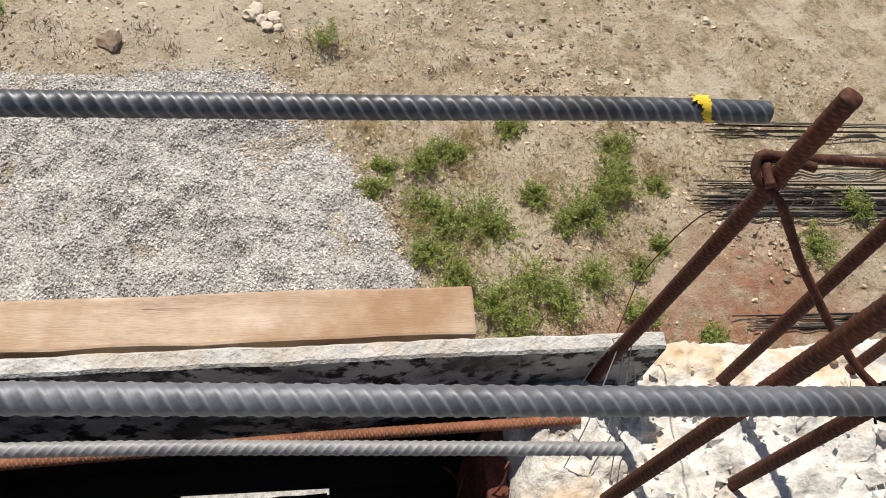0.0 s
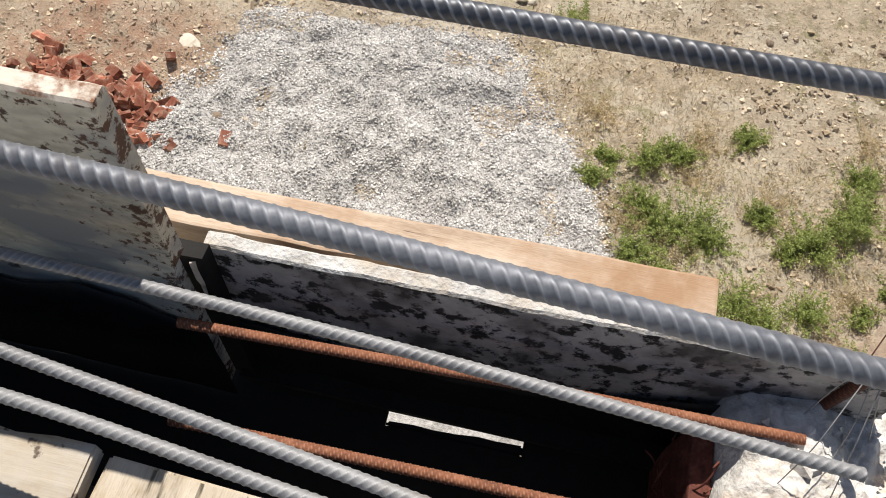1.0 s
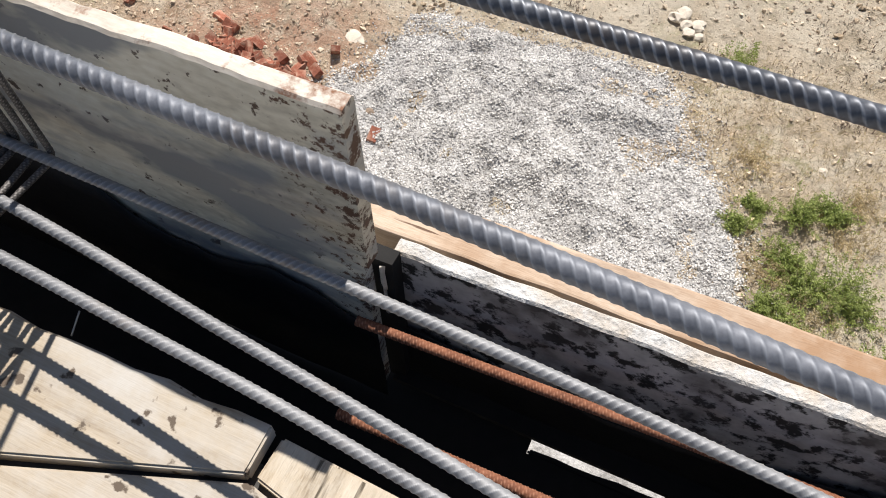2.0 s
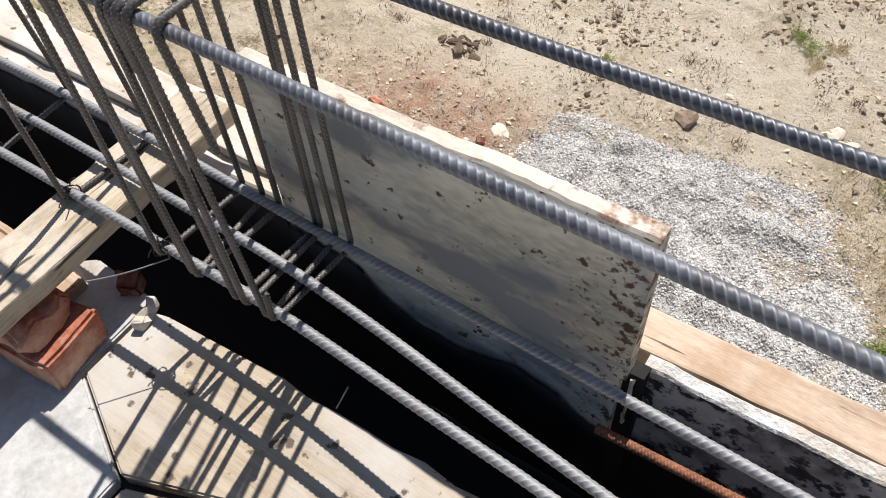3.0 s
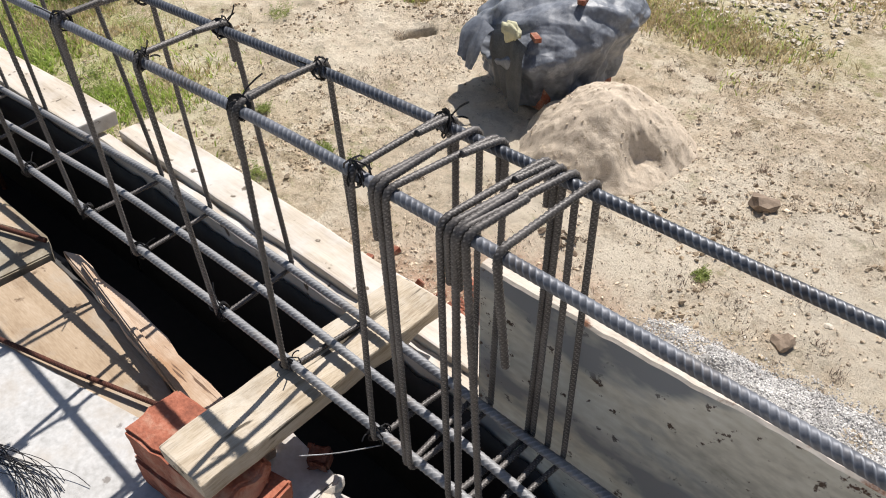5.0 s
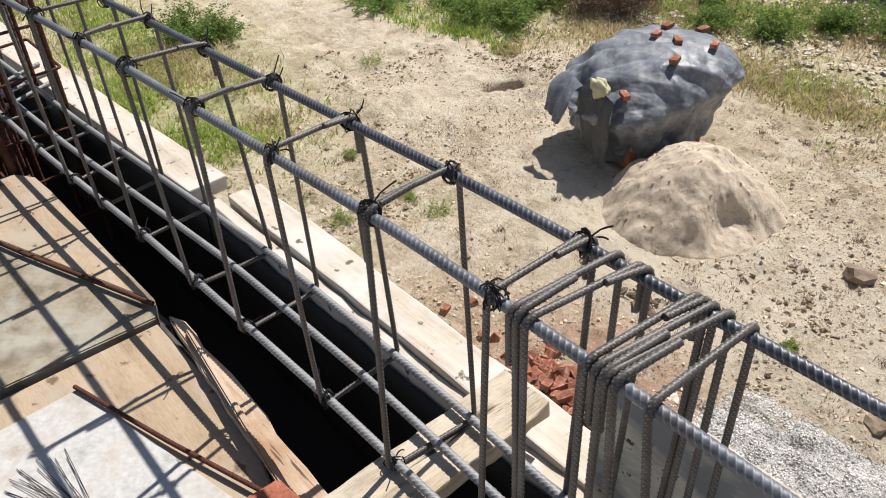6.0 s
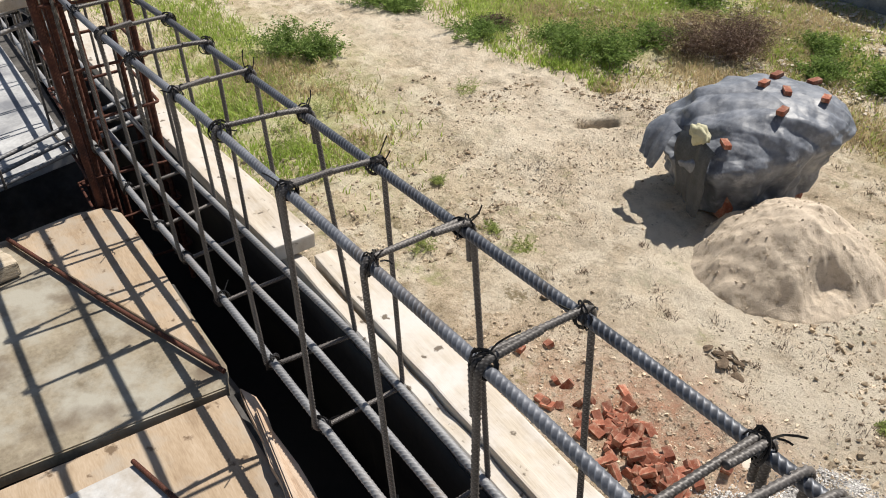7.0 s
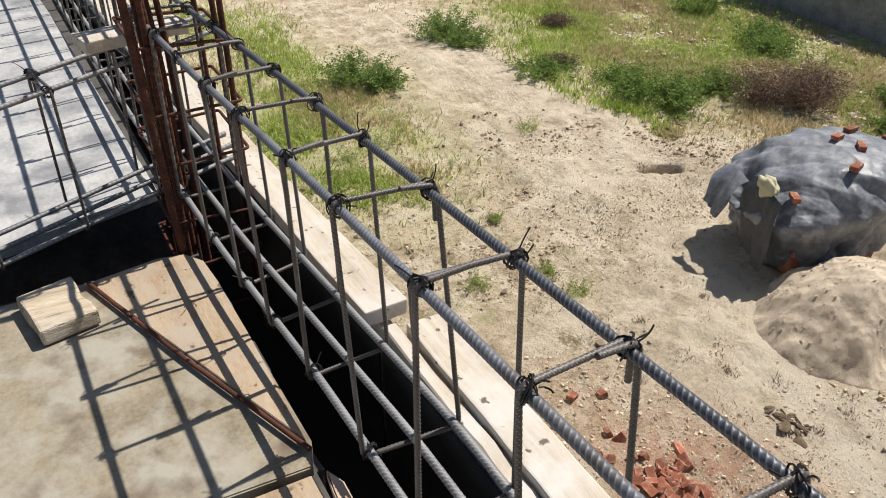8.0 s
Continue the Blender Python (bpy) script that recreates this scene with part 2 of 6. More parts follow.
def rust_towards_ends(m, x0, x1, paint):
    """Rusty streaks that thicken towards a panel's two worn ends."""
    n, l = m.node_tree.nodes, m.node_tree.links
    b = n["Principled BSDF"]
    old = b.inputs["Base Color"].links[0].from_socket
    tc = n.new("ShaderNodeTexCoord")
    sep = n.new("ShaderNodeSeparateXYZ")
    l.new(tc.outputs["Object"], sep.inputs[0])
    near = []
    for a, c in ((x1 - 0.16, x1 + 0.05), (x0 + 0.06, x0 - 0.06)):
        q = n.new("ShaderNodeMapRange")
        q.inputs["From Min"].default_value, q.inputs["From Max"].default_value = a, c
        l.new(sep.outputs[0], q.inputs[0])
        near.append(q.outputs[0])
    top = n.new("ShaderNodeMath")
    top.operation = 'MAXIMUM'
    l.new(near[0], top.inputs[0])
    l.new(near[1], top.inputs[1])
    tex = n.new("ShaderNodeTexNoise")
    tex.inputs["Scale"].default_value, tex.inputs["Detail"].default_value, tex.inputs["Roughness"].default_value = 52, 9, 0.75
    l.new(tc.outputs["Object"], tex.inputs["Vector"])
    add = n.new("ShaderNodeMath")
    add.operation = 'MULTIPLY_ADD'
    add.inputs[1].default_value = 0.21
    l.new(top.outputs[0], add.inputs[0])
    l.new(tex.outputs[0], add.inputs[2])
    cut = n.new("ShaderNodeMapRange")
    cut.inputs["From Min"].default_value, cut.inputs["From Max"].default_value = 0.665, 0.70
    l.new(add.outputs[0], cut.inputs[0])
    mx = n.new("ShaderNodeMix")
    mx.data_type = 'RGBA'
    l.new(cut.outputs[0], mx.inputs[0])
    l.new(old, mx.inputs[6])
    mx.inputs[7].default_value = (*paint, 1)
    l.new(mx.outputs[2], b.inputs["Base Color"])


rust_towards_ends(M_PANEL, -0.970, -0.418, (0.095, 0.05, 0.032))
M_FORM = material("black_blotched_form_board", [(0.28, 0.267, 0.255), (0.43, 0.412, 0.397), (0.58, 0.56, 0.54)], 9, 90, 0.85, 0, 0.6, 0.003, stain=(0.025, 0.023, 0.022), stain_scale=34, stain_amount=0.38, edge=(0.45, 0.52), stain2=(0.10, 0.09, 0.085), stain2_scale=9, stain2_edge=(0.52, 0.68))
M_CEMENT = material("cement_crust", [(0.34, 0.325, 0.30), (0.56, 0.545, 0.52), (0.72, 0.705, 0.68)], 30, 150, 0.94, 0, 1.0, 0.012, stain=(0.50, 0.42, 0.33), stain_scale=9, stain_amount=0.3)
M_PANEL_EDGE = material("creamy_board_edge", [(0.40, 0.34, 0.27), (0.62, 0.55, 0.46), (0.75, 0.69, 0.60)], 12, 110, 0.9, 0, 0.5, 0.003, stretch=(0.7, 2, 2), stain=(0.24, 0.12, 0.07), stain_scale=17, stain_amount=0.24, edge=(0.45, 0.53))
M_RAW = material("raw_softwood", [(0.31, 0.21, 0.14), (0.51, 0.39, 0.285), (0.65, 0.53, 0.425)], 5, 90, 0.78, 0, 0.7, 0.002, stretch=(0.8, 7, 7), stain=(0.36, 0.22, 0.125), stain_scale=5.5, stain_amount=0.48, stain2=(0.13, 0.075, 0.045), stain2_scale=2.6, stain2_edge=(0.655, 0.675), stain2_stretch=(1.6, 26, 26))
M_PLANK = material("pale_form_plank", [(0.36, 0.295, 0.22), (0.53, 0.46, 0.37), (0.67, 0.605, 0.52)], 6, 80, 0.8, 0, 0.4, 0.002, stretch=(0.5, 8, 8), stain=(0.60, 0.565, 0.52), stain_scale=7, stain_amount=0.42, stain2=(0.15, 0.12, 0.09), stain2_scale=34, stain2_edge=(0.64, 0.68))
M_DECKPLANK = material("splashed_deck_plank", [(0.27, 0.205, 0.135), (0.41, 0.335, 0.24), (0.54, 0.46, 0.35)], 6, 80, 0.8, 0, 0.4, 0.002, stretch=(0.5, 8, 8), stain=(0.50, 0.47, 0.425), stain_scale=4.5, stain_amount=0.42, stain2=(0.12, 0.09, 0.065), stain2_scale=34, stain2_edge=(0.62, 0.66))
M_GREYWOOD = material("weathered_grey_wood", [(0.24, 0.18, 0.115), (0.49, 0.405, 0.295), (0.66, 0.575, 0.46)], 9, 90, 0.85, 0, 1.0, 0.005, stretch=(5, 0.5, 5), stain=(0.57, 0.51, 0.42), stain_scale=9, stain_amount=0.35, stain2=(0.10, 0.08, 0.055), stain2_scale=3.4, stain2_edge=(0.60, 0.66), stain2_stretch=(22, 1.8, 22))
M_PLY = material("brown_plywood", [(0.145, 0.117, 0.078), (0.27, 0.226, 0.158), (0.38, 0.328, 0.243)], 11, 130, 0.8, 0, 0.6, 0.003, stain=(0.36, 0.335, 0.275), stain_scale=7, stain_amount=0.42, edge=(0.43, 0.60), stain2=(0.15, 0.115, 0.08), stain2_scale=9, stain2_edge=(0.52, 0.68))
M_PLY_OCHRE = material("ochre_plywood", [(0.26, 0.18, 0.11), (0.40, 0.30, 0.20), (0.52, 0.41, 0.30)], 8, 120, 0.8, 0, 0.4, 0.002, stretch=(0.5, 3, 1), stain=(0.40, 0.34, 0.27), stain_scale=9, stain_amount=0.3, stain2=(0.17, 0.115, 0.07), stain2_scale=26, stain2_edge=(0.63, 0.68))
M_DECKGREY = material("cement_dusted_sheet", [(0.34, 0.33, 0.31), (0.52, 0.51, 0.49), (0.68, 0.67, 0.65)], 9, 110, 0.85, 0, 0.5, 0.003, stain=(0.38, 0.335, 0.28), stain_scale=9, stain_amount=0.34, stain2=(0.24, 0.22, 0.20), stain2_scale=30, stain2_edge=(0.67, 0.72))
M_DECKWHITE = material("pale_deck_sheet", [(0.28, 0.28, 0.28), (0.43, 0.43, 0.425), (0.58, 0.58, 0.57)], 7, 90, 0.75, 0, 0.4, 0.003, stain=(0.20, 0.205, 0.22), stain_scale=4.5, stain_amount=0.33)
M_DARKBLOCK = material("dark_masonry", [(0.035, 0.033, 0.03), (0.08, 0.075, 0.07), (0.14, 0.13, 0.12)], 9, 60, 0.9, 0, 0.7, 0.006)
# near-black wood: the deep trench's shade is put into the colour
M_DARKWOOD = material("shade_black_board", [(0.006, 0.0055, 0.005), (0.012, 0.011, 0.01), (0.02, 0.018, 0.016)], 7, 50, 0.85, 0, 0.4, 0.002)
M_CONCRETE = material("broken_white_concrete", [(0.38, 0.36, 0.325), (0.65, 0.63, 0.59), (0.80, 0.785, 0.75)], 22, 140, 0.95, 0, 1.0, 0.008, stain=(0.62, 0.42, 0.22), stain_scale=6, stain_amount=0.22, stain2=(0.28, 0.24, 0.19), stain2_scale=34, stain2_edge=(0.64, 0.74))
M_BRICK = material("red_clay_brick", [(0.15, 0.048, 0.028), (0.28, 0.095, 0.055), (0.40, 0.17, 0.11)], 18, 160, 0.9, 0, 1.0, 0.005, stain=(0.42, 0.28, 0.20), stain_scale=14, stain_amount=0.30, per_object=0.35)
M_TARP = material("grey_black_plastic_sheet", [(0.075, 0.083, 0.10), (0.145, 0.158, 0.183), (0.26, 0.277, 0.31)], 3, 14, 0.48, 0, 0.5, 0.015, stain=(0.27, 0.28, 0.30), stain_scale=5.5, stain_amount=0.34, spec=0.5, edge=(0.44, 0.60))
# darker copy of the sheet: shade of the hollow put into colour
M_TARP_SHADE = material("sheet_hollow_shade", [(0.03, 0.033, 0.037), (0.055, 0.06, 0.066), (0.10, 0.105, 0.115)], 5, 40, 0.5, 0, 0.5, 0.01)
M_LINER = material("trench_black", [(0.005, 0.005, 0.006), (0.009, 0.009, 0.010), (0.015, 0.015, 0.017)], 9, 80, 0.55, 0, 0.4, 0.004)
M_BAG = material("pale_yellow_bag", [(0.40, 0.38, 0.24), (0.58, 0.55, 0.38)], 9, 60, 0.8, 0, 0.5, 0.01)
M_SAND = material("sand", [(0.44, 0.355, 0.265), (0.60, 0.50, 0.385), (0.74, 0.63, 0.50)], 7, 110, 0.95, 0, 1.0, 0.03, stain=(0.30, 0.235, 0.165), stain_scale=9, stain_amount=0.2)
M_GRAVEL = material("grey_crushed_gravel", [(0.29, 0.277, 0.26), (0.52, 0.497, 0.468), (0.76, 0.733, 0.695)], 3, 90, 0.9, 0, 0.3, 0.002, per_object=0.52, island=True)
M_GRAVELBED = material("gravel_bed", [(0.22, 0.21, 0.20), (0.44, 0.425, 0.405), (0.66, 0.64, 0.62)], 30, 140, 0.95, 0, 1.0, 0.02)
M_STONE = material("field_stone", [(0.33, 0.25, 0.17), (0.52, 0.42, 0.305), (0.72, 0.615, 0.48)], 6, 60, 0.9, 0, 0.5, 0.01, per_object=0.5, island=True)
M_CLOD = material("brown_earth_clod", [(0.20, 0.145, 0.09), (0.36, 0.28, 0.19), (0.55, 0.45, 0.325)], 6, 60, 0.95, 0, 0.6, 0.008, per_object=0.45, island=True)
M_ROCK_PALE = material("pale_rock", [(0.52, 0.45, 0.36), (0.66, 0.59, 0.49)], 8, 60, 0.9, 0, 0.6, 0.01)
M_ROCK_DARK = material("dark_rock", [(0.17, 0.125, 0.09), (0.33, 0.25, 0.18)], 8, 60, 0.9, 0, 0.6, 0.01)
M_ROOT = material("dark_earthy_root", [(0.06, 0.042, 0.028), (0.13, 0.092, 0.06), (0.24, 0.175, 0.12)], 12, 60, 0.95, 0, 0.7, 0.006)
M_LEAF = material("weed_leaf", [(0.19, 0.235, 0.065), (0.335, 0.39, 0.125), (0.52, 0.55, 0.24)], 6, 40, 0.7, 0, 0, per_object=0.35, island=True, spec=0.25, thin=0.42)
M_BUSH = material("dark_bush_leaf", [(0.11, 0.18, 0.04), (0.21, 0.30, 0.08), (0.35, 0.43, 0.15)], 6, 40, 0.7, 0, 0, per_object=0.4, island=True, spec=0.25, thin=0.42)
M_DRY = material("dry_grass", [(0.42, 0.335, 0.19), (0.56, 0.46, 0.28), (0.70, 0.595, 0.39)], 3, 40, 0.8, 0, 0, per_object=0.3, island=True, spec=0.2, thin=0.42)
M_GRASS = material("green_grass", [(0.24, 0.34, 0.06), (0.41, 0.51, 0.125), (0.60, 0.63, 0.26)], 0.6, 6, 0.8, 0, 0, per_object=0.35, island=True, spec=0.2, thin=0.42)
M_TWIG = material("dry_twig", [(0.13, 0.085, 0.06), (0.22, 0.15, 0.11)], 9, 40, 0.9, 0, 0, per_object=0.3, island=True)
M_FARWALL = material("dark_far_wall", [(0.17, 0.166, 0.16), (0.29, 0.283, 0.272), (0.42, 0.41, 0.39)], 3, 20, 0.9, 0, 0.4, 0.02)
M_PLASTER = material("plain_render", [(0.38, 0.36, 0.33), (0.48, 0.46, 0.42)], 3, 40, 0.9, 0, 0.3, 0.004)


def ground_material():
    """Sandy soil with red, pale and grassy patches of their own shape."""
    m = bpy.data.materials.new("sandy_soil")
    m.use_nodes = True
    n, l = m.node_tree.nodes, m.node_tree.links
    b = n["Principled BSDF"]
    geo = n.new("ShaderNodeNewGeometry")

    def noise_tex(scale, detail=8, rough=0.65):
        q = n.new("ShaderNodeTexNoise")
        q.inputs["Scale"].default_value, q.inputs["Detail"].default_value, q.inputs["Roughness"].default_value = scale, detail, rough
        l.new(geo.outputs["Position"], q.inputs["Vector"])
        return q.outputs[0]

    def mix(f, a, c):
        q = n.new("ShaderNodeMix")
        q.data_type = 'RGBA'
        l.new(f, q.inputs[0])
        l.new(a, q.inputs[6])
        if isinstance(c, tuple):
            q.inputs[7].default_value = (*c, 1)
        else:
            l.new(c, q.inputs[7])
        return q.outputs[2]

    def ramp(src, stops):
        r = n.new("ShaderNodeValToRGB")
        e = r.color_ramp.elements
        e[0].position, e[0].color = stops[0][0], (*stops[0][1], 1)
        e[1].position, e[1].color = stops[-1][0], (*stops[-1][1], 1)
        for p, c in stops[1:-1]:
            e.new(p).color = (*c, 1)
        l.new(src, r.inputs[0])
        return r.outputs[0]

    def span(src, a, c):
        q = n.new("ShaderNodeMapRange")
        q.inputs["From Min"].default_value, q.inputs["From Max"].default_value = a, c
        l.new(src, q.inputs[0])
        return q.outputs[0]

    base = ramp(noise_tex(0.9, 10), [(0.38, (0.38, 0.285, 0.18)), (0.47, (0.67, 0.525, 0.36)), (0.58, (0.80, 0.66, 0.485))])
    speck = ramp(noise_tex(44, 8, 0.85), [(0.37, (0.13, 0.095, 0.06)), (0.44, (0.58, 0.465, 0.33)), (0.58, (0.80, 0.685, 0.53))])
    q = n.new("ShaderNodeMix")
    q.data_type = 'RGBA'
    q.inputs[0].default_value = 0.5
    l.new(base, q.inputs[6])
    l.new(speck, q.inputs[7])
    # dug, trodden and dusty patches
    patch = n.new("ShaderNodeMix")
    patch.data_type = 'RGBA'
    patch.blend_type = 'MULTIPLY'
    patch.inputs[0].default_value = 0.65
    l.new(q.outputs[2], patch.inputs[6])
    l.new(ramp(noise_tex(4.2, 9, 0.72), [(0.40, (0.36, 0.33, 0.27)), (0.47, (0.90, 0.88, 0.84)), (0.56, (1.0, 1.0, 1.0))]), patch.inputs[7])
    lumps = n.new("ShaderNodeMix")
    lumps.data_type = 'RGBA'
    lumps.blend_type = 'MULTIPLY'
    lumps.inputs[0].default_value = 0.62
    l.new(patch.outputs[2], lumps.inputs[6])
    l.new(ramp(noise_tex(15, 10, 0.8), [(0.38, (0.34, 0.30, 0.25)), (0.455, (0.95, 0.94, 0.92)), (0.55, (1.0, 1.0, 1.0))]), lumps.inputs[7])
    col = mix(span(noise_tex(1.7, 12, 0.74), 0.49, 0.56), lumps.outputs[2], (0.80, 0.69, 0.53))
    col = mix(span(noise_tex(2.2, 12, 0.82), 0.55, 0.60), col, (0.30, 0.235, 0.14))
    col = mix(span(noise_tex(1.1, 12, 0.78), 0.56, 0.66), col, (0.46, 0.42, 0.22))
    for zone, paint in (("red", (0.52, 0.245, 0.145)), ("green", (0.46, 0.47, 0.18)), ("pale", (0.80, 0.70, 0.55))):
        at = n.new("ShaderNodeAttribute")
        at.attribute_name = zone
        mu = n.new("ShaderNodeMath")
        mu.operation = 'MULTIPLY'
        l.new(at.outputs["Fac"], mu.inputs[0])
        l.new(span(noise_tex(1.6 if zone != "red" else 5.0, 9, 0.7), 0.33, 0.55), mu.inputs[1])
        col = mix(mu.outputs[0], col, paint)
    l.new(col, b.inputs["Base Color"])
    b.inputs["Roughness"].default_value = 0.95
    b.inputs["Specular IOR Level"].default_value = 0.2
    bp = n.new("ShaderNodeBump")
    bp.inputs["Strength"].default_value, bp.inputs["Distance"].default_value = 1.0, 0.085
    l.new(noise_tex(11, 10, 0.82), bp.inputs["Height"])
    l.new(bp.outputs[0], b.inputs["Normal"])
    return m


M_GROUND = ground_material()


# ---- ground ----
def ground_height(x, y):
    p = np.stack([x, y, np.zeros_like(x)], 1)
    h = 0.035 * fbm(p * 0.55, 3, 5) + 0.028 * fbm(p * 2.1, 3, 9) + 0.026 * (0.5 - np.abs(fbm(p * 4.3, 2, 12))) + 0.026 * fbm(p * 7.0, 2, 11)
    # shallow wheel ruts
    rut = np.exp(-((y - 7.3 - 0.12 * (x + 2) ) / 0.35) ** 2) + np.exp(-((y - 8.9 - 0.12 * (x + 2)) / 0.35) ** 2)
    h -= 0.03 * rut
    # a dug hole beside the spoil
    u, v = 0.6 * (x + 9.42) + 0.8 * (y - 8.5), 0.8 * (x + 9.42) - 0.6 * (y - 8.5)
    h -= 0.8 * np.exp(-((u / 0.30) ** 2 + (v / 0.11) ** 2) ** 3) * (1 + 0.4 * vnoise(p * 9, 44))
    h += 0.16 * np.exp(-(((x + 9.1) / 0.8) ** 2 + ((y - 9.6) / 0.9) ** 2))
    # low heap of red earth
    h += 0.10 * np.exp(-(((x + 4.1) / 0.8) ** 2 + ((y - 5.0) / 0.5) ** 2)) * (1 + 0.5 * vnoise(p * 6, 3))
    return h


def axis(lo, a, b, hi, d):
    mid = np.arange(a, b, d)
    out = [a]
    s = d
    while out[-1] > lo:
        s *= 1.22
        out.append(out[-1] - s)
    up = [b]
    s = d
    while up[-1] < hi:
        s *= 1.22
        up.append(up[-1] + s)
    return np.array(out[::-1][:-1] + list(mid) + up)


def build_ground():
    xs, ys = axis(-400, -12, 6, 300, 0.07), axis(-300, 1.5, 11, 400, 0.07)
    X, Y = np.meshgrid(xs, ys, indexing="ij")
    x, y = X.ravel(), Y.ravel()
    z = ground_height(x, y)
    nx, ny = X.shape
    i, j = np.meshgrid(np.arange(nx - 1), np.arange(ny - 1), indexing="ij")
    a = i * ny + j
    me = mesh_np("ground", np.stack([x, y, z], 1), np.stack([a, a + ny, a + ny + 1, a + 1], -1).reshape(-1, 4), M_GROUND, True)
    blob = lambda cx, cy, rx, ry: np.exp(-(((x - cx) / rx) ** 2 + ((y - cy) / ry) ** 2))
    red = blob(3.9, 3.0, 0.9, 0.9) + 0.9 * blob(-4.1, 4.9, 1.1, 0.6) + 0.7 * blob(-4.6, 4.1, 1.3, 0.5) + 0.6 * blob(2.4, 2.7, 1.0, 0.4)
    green = np.clip((-(x + 8.5) / 3.5), 0, 1) * np.clip((y - 9.5) / 2.5, 0, 1) + blob(-14.5, 4.6, 4.0, 1.8)  + 0.5 * blob(-5.5, 12.3, 2.5, 1.2)
    pale = 0.6 * blob(-9.5, 8.0, 3.5, 2.0) + 0.9 * blob(-4.6, 7.0, 2.6, 1.9) + 0.9 * blob(-1, 7.5, 3, 1.2) + 0.5 * blob(-16, 8.5, 4, 1.2) + 0.7 * blob(-2.6, 6.6, 2.2, 1.3) + 0.8 * blob(1.9, 4.1, 1.5, 1.1)
    for nm, v in (("red", red), ("green", green), ("pale", pale)):
        at = me.attributes.new(nm, 'FLOAT', 'POINT')
        at.data.foreach_set("value", np.clip(v, 0, 1).astype(np.float32))
    return solid("ground", me, "dry sandy building-site soil with ruts and patches of weeds", "ground", kind="structure")


build_ground()


def rock_soup(name, centres, sizes, mat, flat=0.7, seed=1):
    """Many small angular stones as one mesh."""
    rng = np.random.default_rng(seed)
    base = np.array([(1, 0, 0), (-1, 0, 0), (0, 1, 0), (0, -1, 0), (0, 0, 1), (0, 0, -1)], float)
    tri = np.array([(0, 2, 4), (2, 1, 4), (1, 3, 4), (3, 0, 4), (2, 0, 5), (1, 2, 5), (3, 1, 5), (0, 3, 5)])
    n = len(centres)
    q = rng.normal(size=(n, 4))
    q /= np.linalg.norm(q, axis=1)[:, None]
    w, a, b, c = q.T
    R = np.stack([np.stack([1 - 2 * (b * b + c * c), 2 * (a * b - c * w), 2 * (a * c + b * w)], -1),
                  np.stack([2 * (a * b + c * w), 1 - 2 * (a * a + c * c), 2 * (b * c - a * w)], -1),
                  np.stack([2 * (a * c - b * w), 2 * (b * c + a * w), 1 - 2 * (a * a + b * b)], -1)], 1)
    v = base[None] * rng.uniform(0.55, 1.15, (n, 6, 1)) + rng.uniform(-0.28, 0.28, (n, 6, 3))
    v = np.einsum("nij,nkj->nki", R, v * np.asarray(sizes)[:, None, None])
    v[..., 2] *= flat
    v += np.asarray(centres)[:, None, :]
    F = (np.arange(n)[:, None, None] * 6 + tri[None]).reshape(-1, 3)
    return mesh_np(name, v.reshape(-1, 3), F, mat)


# ---- gravel heap ----
def gravel_edge(x, y):
    """Positive inside the gravel spread."""
    p = np.stack([x, y, np.zeros_like(x)], 1)
    wob = 0.16 * fbm(p * 1.7, 4, 21)
    right = 0.98 - np.clip((y - 3.4), 0, 5) * 0.52 - x
    left = x + 3.45 + np.clip(4.2 - y, 0, 3) * 0.1 - np.clip(y - 4.4, 0, 3) * 0.65
    top = 5.62 - y - 0.05 * np.abs(x + 1.3)
    return np.minimum(np.minimum(right, left), np.minimum(top, y - 1.0)) + wob


def gravel_height(x, y):
    p = np.stack([x, y, np.zeros_like(x)], 1)
    e = np.clip(gravel_edge(x, y) / 0.9, 0, 1)
    return ground_height(x, y) + e ** 0.7 * (0.095 + 0.06 * fbm(p * 1.3, 3, 31) + 0.06 * fbm(p * 3.6, 3, 33)) - 0.012


def build_gravel():
    rng = np.random.default_rng(4)
    xs, ys = np.arange(-3.9, 1.4, 0.05), np.arange(1.0, 5.9, 0.05)
    X, Y = np.meshgrid(xs, ys, indexing="ij")
    x, y = X.ravel(), Y.ravel()
    z = np.where(gravel_edge(x, y) > 0.02, gravel_height(x, y), ground_height(x, y) - 0.05)
    nx, ny = X.shape
    i, j = np.meshgrid(np.arange(nx - 1), np.arange(ny - 1), indexing="ij")
    a = (i * ny + j).ravel()
    keep = gravel_edge(x, y)[a] > -0.05
    a = a[keep]
    bed = thing("gravel_heap", "low spread heap of pale grey crushed gravel on the soil", "gravel", kind="stuff", at=(0, 0, 0))
    part_mesh("gravel_bed", mesh_np("gravel_bed", np.stack([x, y, z], 1), np.stack([a, a + ny, a + ny + 1, a + 1], -1), M_GRAVELBED, True), bed)
    n = 90000
    x, y = rng.uniform(-3.8, 1.4, n), rng.uniform(1.9, 5.8, n)
    g = gravel_edge(x, y)
    keep = (g > 0.0) | (rng.random(n) < np.exp(g / 0.12) * 0.35)
    x, y = x[keep], y[keep]
    s = rng.uniform(0.007, 0.016, len(x))
    z = np.maximum(gravel_height(x, y), ground_height(x, y)) + s * 0.35
    part_mesh("gravel_stones", rock_soup("gravel_stones", np.stack([x, y, z], 1), s, M_GRAVEL, 0.8, 5), bed)


build_gravel()


